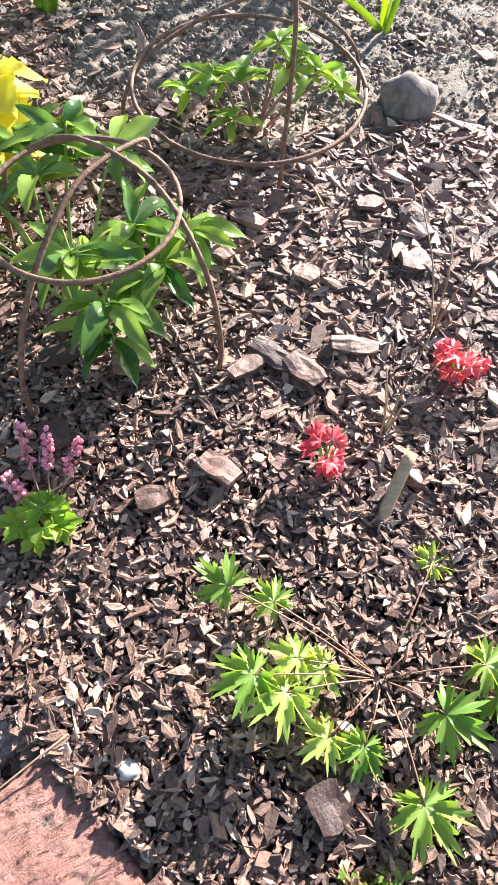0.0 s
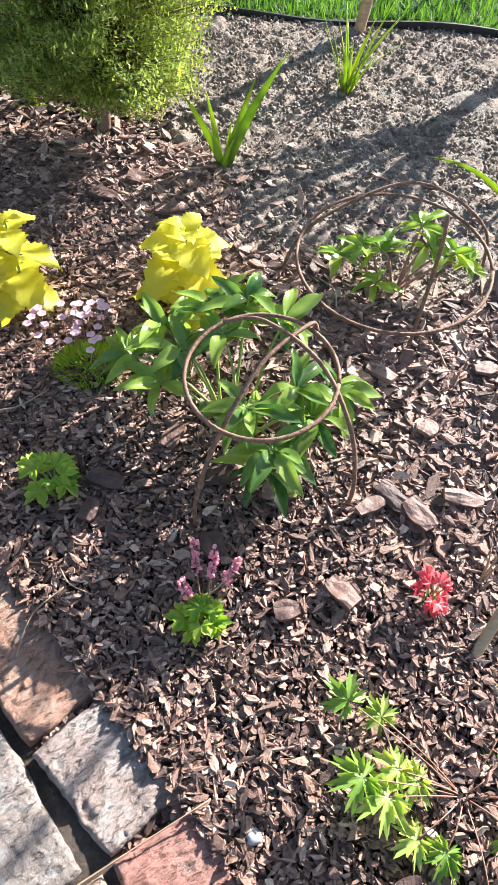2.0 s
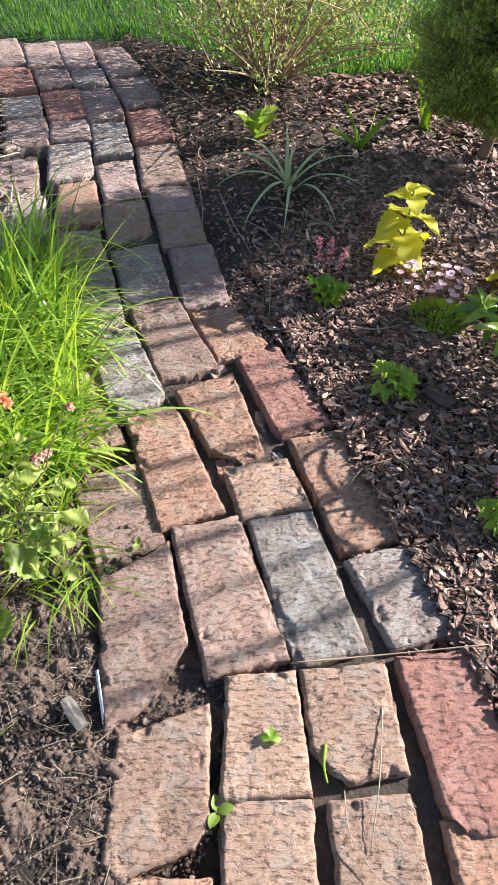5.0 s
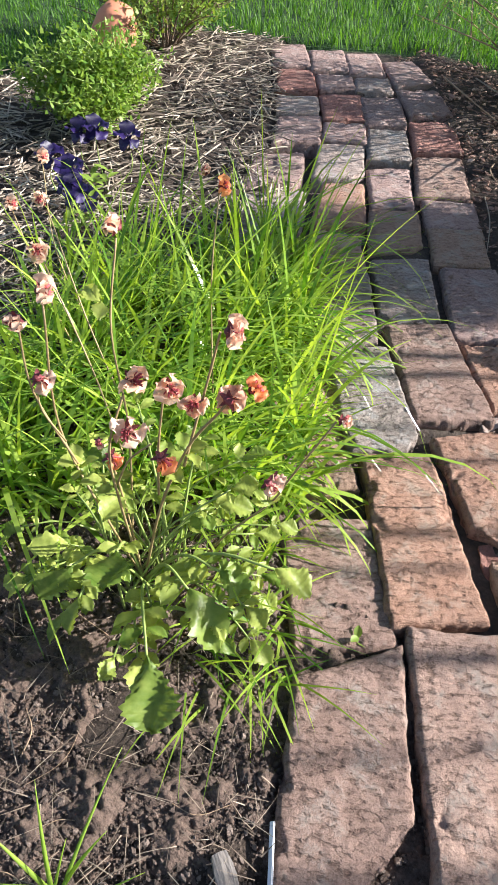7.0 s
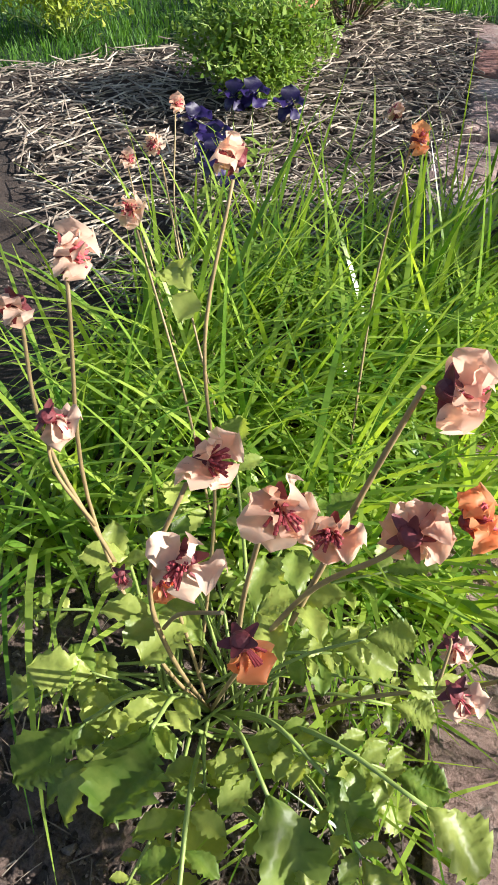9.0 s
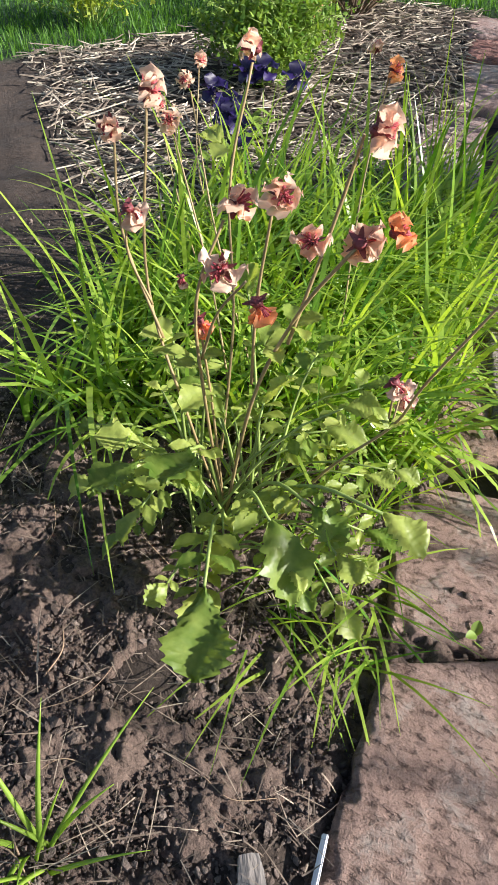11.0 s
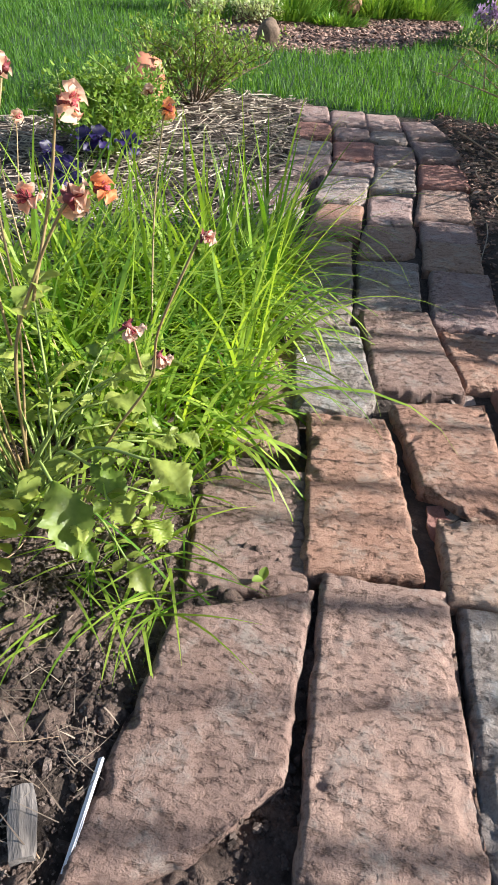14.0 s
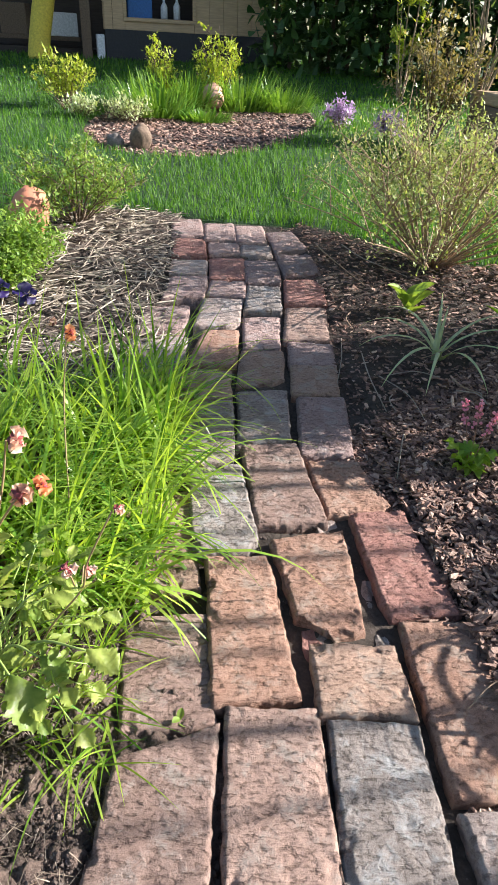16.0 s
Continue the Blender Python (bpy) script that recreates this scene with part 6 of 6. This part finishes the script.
def garden_house():
    h = new("garden_house")
    h.matrix_basis = HOUSE
    tagged(h, "wooden garden house with dark plinth and open porch", "house")
    box_part("plinth", (0, 0, -0.1), (2.1, 3, 0.36), M_PLINTH, h)
    # boarded front with the window opening left free
    box_part("board", (0.0, 0.02, 0.36), (0.1, 0.1, 2.3), M_PINE, h)
    box_part("board", (0.104, 0.02, 0.36), (0.26, 0.1, 2.3), M_PINE, h)
    box_part("board", (0.26, 0.02, 0.36), (1.16, 0.1, 0.46), M_PINE, h)
    for k in range(5):
        box_part("board", (1.164 + 0.19 * k, 0.02, 0.36), (1.35 + 0.19 * k, 0.1, 2.3), M_PINE, h)
    box_part("board", (0.26, 0.02, 1.5), (1.16, 0.1, 2.3), M_PINE, h)
    w = box_part("window", (0.24, 0.0, 0.455), (1.18, 0.02, 0.5), M_PINE, h, "pale wooden window frame")
    box_part("window_frame", (0.24, 0.0, 0.5), (0.285, 0.02, 1.5), M_PINE, w)
    box_part("window_frame", (1.135, 0.0, 0.5), (1.18, 0.02, 1.5), M_PINE, w)
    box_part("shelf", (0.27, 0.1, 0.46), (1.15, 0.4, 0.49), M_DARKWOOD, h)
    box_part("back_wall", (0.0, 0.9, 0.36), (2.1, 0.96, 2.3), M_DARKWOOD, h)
    box_part("side_wall", (-0.02, 0.1, 0.36), (0.06, 3, 2.3), M_PINE, h)
    box_part("side_wall", (2.06, 0.1, 0.36), (2.12, 3, 2.3), M_PINE, h)
    # porch
    box_part("post", (-0.3, 0.0, -0.05), (-0.18, 0.12, 2.3), M_TRUNK, h, "brown wooden porch post")
    box_part("post", (-1.75, 0.0, -0.05), (-1.63, 0.12, 2.3), M_TRUNK, h, "brown wooden porch post")
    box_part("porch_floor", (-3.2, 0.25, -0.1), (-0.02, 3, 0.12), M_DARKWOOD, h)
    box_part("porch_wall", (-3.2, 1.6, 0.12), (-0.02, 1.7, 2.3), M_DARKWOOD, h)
    box_part("porch_shelf", (-1.6, 0.5, 0.2), (-0.35, 0.9, 0.25), M_TRUNK, h)
    box_part("roof", (-3.5, -0.5, 2.3), (2.6, 3.3, 2.42), M_PLINTH, h)
    return h


garden_house()
step = box_part("porch_step", (-0.5, -0.35, -0.12), (0.25, -0.01, 0.0), M_CONCRETE, None)
step.matrix_basis = HOUSE
tagged(step, "low grey concrete step before the porch", "step")


def house_box(name, lo, hi, material, label, category, rz=0.0):
    ob = box_part(name, [-(b - a) / 2 for a, b in zip(lo[:2], hi[:2])] + [0], [(b - a) / 2 for a, b in zip(lo[:2], hi[:2])] + [hi[2] - lo[2]], material, None, "", 0.008)
    ob.matrix_basis = HOUSE @ pose((lo[0] + hi[0]) / 2, (lo[1] + hi[1]) / 2, lo[2], 0, 0, rz)
    tagged(ob, label, category)


house_box("storage_box", (0.3, 0.15, 0.49), (0.62, 0.35, 0.75), M_BLUE, "blue cardboard box on the window shelf", "box")
house_box("storage_box", (-0.8, 0.5, 0.25), (-0.4, 0.85, 0.52), M_WHITE, "white box on the porch shelf", "box", 14)
house_box("storage_box", (-0.12, -0.005, -0.02), (-0.02, 0.2, 0.3), M_WHITE, "white carton leaning at the porch corner", "box", 5)
house_box("storage_box", (-1.35, 0.55, 0.25), (-1.0, 0.85, 0.6), M_TRUNK, "brown wooden crate on the porch shelf", "box", -8)
bottle(0.78, 0.25, 0.49, 0.24, 0.045, M_WHITE, "white plastic bottle on the window shelf")
bottle(0.95, 0.25, 0.49, 0.26, 0.045, M_WHITE, "white plastic bottle beside another bottle")


def foam_roll():
    bm = bmesh.new()
    tube_into(bm, curve([(0, 0, 0), (0.06, 0.1, 0.35), (0.16, 0.2, 0.8), (0.22, 0.25, 1.1)], 6), 0.13, 0.13, 20)
    me = bpy.data.meshes.new("foam_roll")
    bm.to_mesh(me)
    bm.free()
    me.materials.append(M_YELLOW)
    ob = new("foam_roll", me)
    ob.matrix_basis = HOUSE @ pose(-0.85, -0.3, -0.05)
    tagged(ob, "thick yellow roll leaning against the porch", "roll")


foam_roll()


def hedge(name, x, y, label, length, depth, height, turn, n, material):
    pl = thing(name, x, y, label, "hedge", rz=turn)
    bm = bmesh.new()
    for k in range(int(length * 4)):
        u = (k + 0.5) / int(length * 4) * length - length / 2
        tube_into(bm, [(u, rnd(-0.2, 0.2) * depth, -0.05), (u + rnd(-0.1, 0.1), rnd(-0.3, 0.3) * depth, height * 0.6), (u + rnd(-0.2, 0.2), rnd(-0.4, 0.4) * depth, height * rnd(0.85, 1.05))], 0.03, 0.008, 6)
    part("trunk_row", bm, M_TRUNK, pl)
    p = np.column_stack([rng.uniform(-length / 2, length / 2, n), rng.normal(0, 0.36, n) * depth, height * rng.random(n) ** 0.9])
    bulge = np.array([noise.noise((a * 1.3, c * 1.3, 2)) for a, b, c in p])
    p[:, 1] *= 1 + 0.5 * bulge
    p[:, 2] *= 1 + 0.15 * np.array([noise.noise((a * 0.9, 0, 7)) for a, b, c in p])
    v, f = blades(p, rng.uniform(0.09, 0.18, n), rng.uniform(0.06, 0.11, n), rng.uniform(0, 2.2, n), rng.uniform(0, 6.28, n), rng.uniform(-0.3, 0.6, n), 2, 0.15)
    mesh_object("foliage", v.tolist(), f.tolist(), material, pl)
    return pl


hedge("hedge", -4.9, 8.35, "tall dark green leafy hedge behind the lawn", 7.0, 1.3, 3.2, 38, 26000, M_HEDGE)
hedge("hedge", -10.6, 8.0, "dark trees behind the garden house", 7.0, 1.3, 3.6, 60, 14000, M_HEDGE)
shrub("young_tree", -4.6, 5.3, "slender young tree with sparse lime leaves", "tree", 1.7, 0.22, 5, 420, 0.06, M_LIME, 0.1, 0.0, M_TWIG, z=0.25)
shrub("bare_shrub", -4.2, 6.0, "thin upright bare shoots before the hedge", "shrub", 2.0, 0.5, 14, 160, 0.05, M_BUSH, 0.1, 0.0, M_TWIG, z=0.25)
shrub("lime_shrub", -2.35, 4.2, "bright green leafy branch beside the log pile", "shrub", 0.8, 0.35, 14, 700, 0.05, M_LIME, 0.3)


def log_bench():
    x, y = -2.75, 4.15
    pl = thing("wood_stack", x, y, "low stack of old grey-brown boards", "wood stack", rz=-38)
    for k in range(5):
        box_part("board", (-0.05 + 0.02 * k, -0.3, 0.0 + 0.075 * k), (1.1 + rnd(-0.06, 0.06), 0.25, 0.07 + 0.075 * k), M_TRUNK if k < 4 else M_WOOD, pl, "", 0.01)


log_bench()

# unseen cut-back and young tree, added so their twigs stripe the path with shade
def stripe_caster(x, y, label, top, count, width):
    pl = thing("stripe_caster_tree", x, y, label, "tree")
    z0 = ground_z(x, y)
    stem("trunk", [(x, y, z0 - 0.02), (x + 0.01, y, z0 + 0.5 * top), (x, y, z0 + top)], 0.03, 0.024, M_TRUNK, pl, 5, 8)
    for k in range(count):
        u = (k / (count - 1) * 2 - 1) * width + rnd(-0.028, 0.028)
        ox, oy = -0.857 * u, 0.515 * u
        r = rnd(0.006, 0.0155)
        line = [(x, y, z0 + top - 0.02)]
        for out, up in ((0.55, 0.35), (1.0, 0.7), (1.03, 1.05), (1.05, rnd(1.35, 1.65))):
            line.append((x + out * ox + rnd(-0.02, 0.02) * up, y + out * oy, z0 + top + up))
        stem("shoot", line, r, r * 0.75, M_TWIG, pl, 6, 6)


stripe_caster(0.85, 2.85, "added unseen cut-back tree whose upright bare shoots cast stripes of shade", 0.6, 12, 0.5)
# second unseen tree, added for loose twig shade farther along the path
shrub("shade_caster_tree", 0.55, 3.9, "added unseen young tree with thin twiggy crown that casts shade", "tree", 2.4, 0.9, 6, 60, 0.045, M_BUSH, 0.2, 0.0, M_TWIG)


# ---- small finds on the path ----
ground_stick([(-0.345, -0.06, 0.017), (-0.24, 0.03, 0.02), (-0.12, 0.13, 0.022)], 0.0016, M_TWIG, "long thin dry twig lying along the joint")
ground_stick([(-0.9, 0.73, 0.0), (-0.87, 0.67, 0.05), (-0.82, 0.6, 0.01)], 0.0017, M_STRAW, "pale bent dry stalk beside the bricks")
ground_stick([(-1.98, 1.53, 0.02), (-1.8, 1.44, 0.03), (-1.58, 1.37, 0.02)], 0.003, M_TWIG, "long pale dry stem at the path edge")
ground_stick([(-1.92, 1.62, 0.02), (-1.75, 1.55, 0.03), (-1.55, 1.56, 0.02)], 0.0025, M_STRAW, "long pale dry stem on dark mulch")
ground_stick([(-1.12, 0.9, 0.02), (-1.0, 0.86, 0.03), (-0.9, 0.8, 0.02)], 0.0016, M_STRAW, "thin dry grass stem on the mulch")
ground_stick([(-0.248, -0.125, 0.016), (-0.236, -0.15, 0.017), (-0.222, -0.165, 0.016)], 0.0022, M_IRIS, "short green grass blade lying on a brick")
ground_stick([(-0.2, -0.16, 0.016), (-0.17, -0.2, 0.022), (-0.12, -0.22, 0.018)], 0.0009, M_STRAW, "thin dry straw lying across the bricks")


ground_stick([(-1.24, 0.97, 0.02), (-1.12, 0.86, 0.03), (-0.99, 0.77, 0.02)], 0.0018, M_STRAW, "long pale dry stem beside the path edge")
ground_stick([(-1.36, 1.02, 0.02), (-1.25, 0.9, 0.032), (-1.17, 0.8, 0.018)], 0.0016, M_STRAW, "thin pale dry stem leaning on the mulch")
ground_stick([(-0.215, -0.02, 0.012), (-0.17, -0.12, 0.02), (-0.14, -0.2, 0.012)], 0.0011, M_STRAW, "thin bent straw lying over the bricks")


def weed(x, y, label, n, size):
    pl = thing("weed", x, y, label, "weed", "weeds", z=path_z(x, y) - 0.018)
    me = leaf_data("leaf", size, size * 0.6, M_BUSH, 0.5, 0.25, 0.2)
    for k in range(n):
        a = 2.4 * k
        leaf("leaf", me, pl, (x, y, path_z(x, y) - 0.012 + 0.003 * k), round_way(a, rnd(0.3, 0.8)), rnd(-0.3, 0.3), rnd(0.8, 1.1))


weed(-0.318, -0.272, "tiny green weed growing in a brick joint", 4, 0.022)
weed(-0.66, -0.035, "tiny green seedling in the path joint", 3, 0.014)
fallen = new("fallen_leaf", lobed_data("fallen_leaf", 0.017, 3, 0.4, M_FRESH, 3, 240, 0.3, 1.2, 0.08))
fallen.matrix_basis = pose(-0.31, -0.165, 0.009, 4, -3, 120)
tagged(fallen, "small pale green leaf lying on a brick", "leaf")
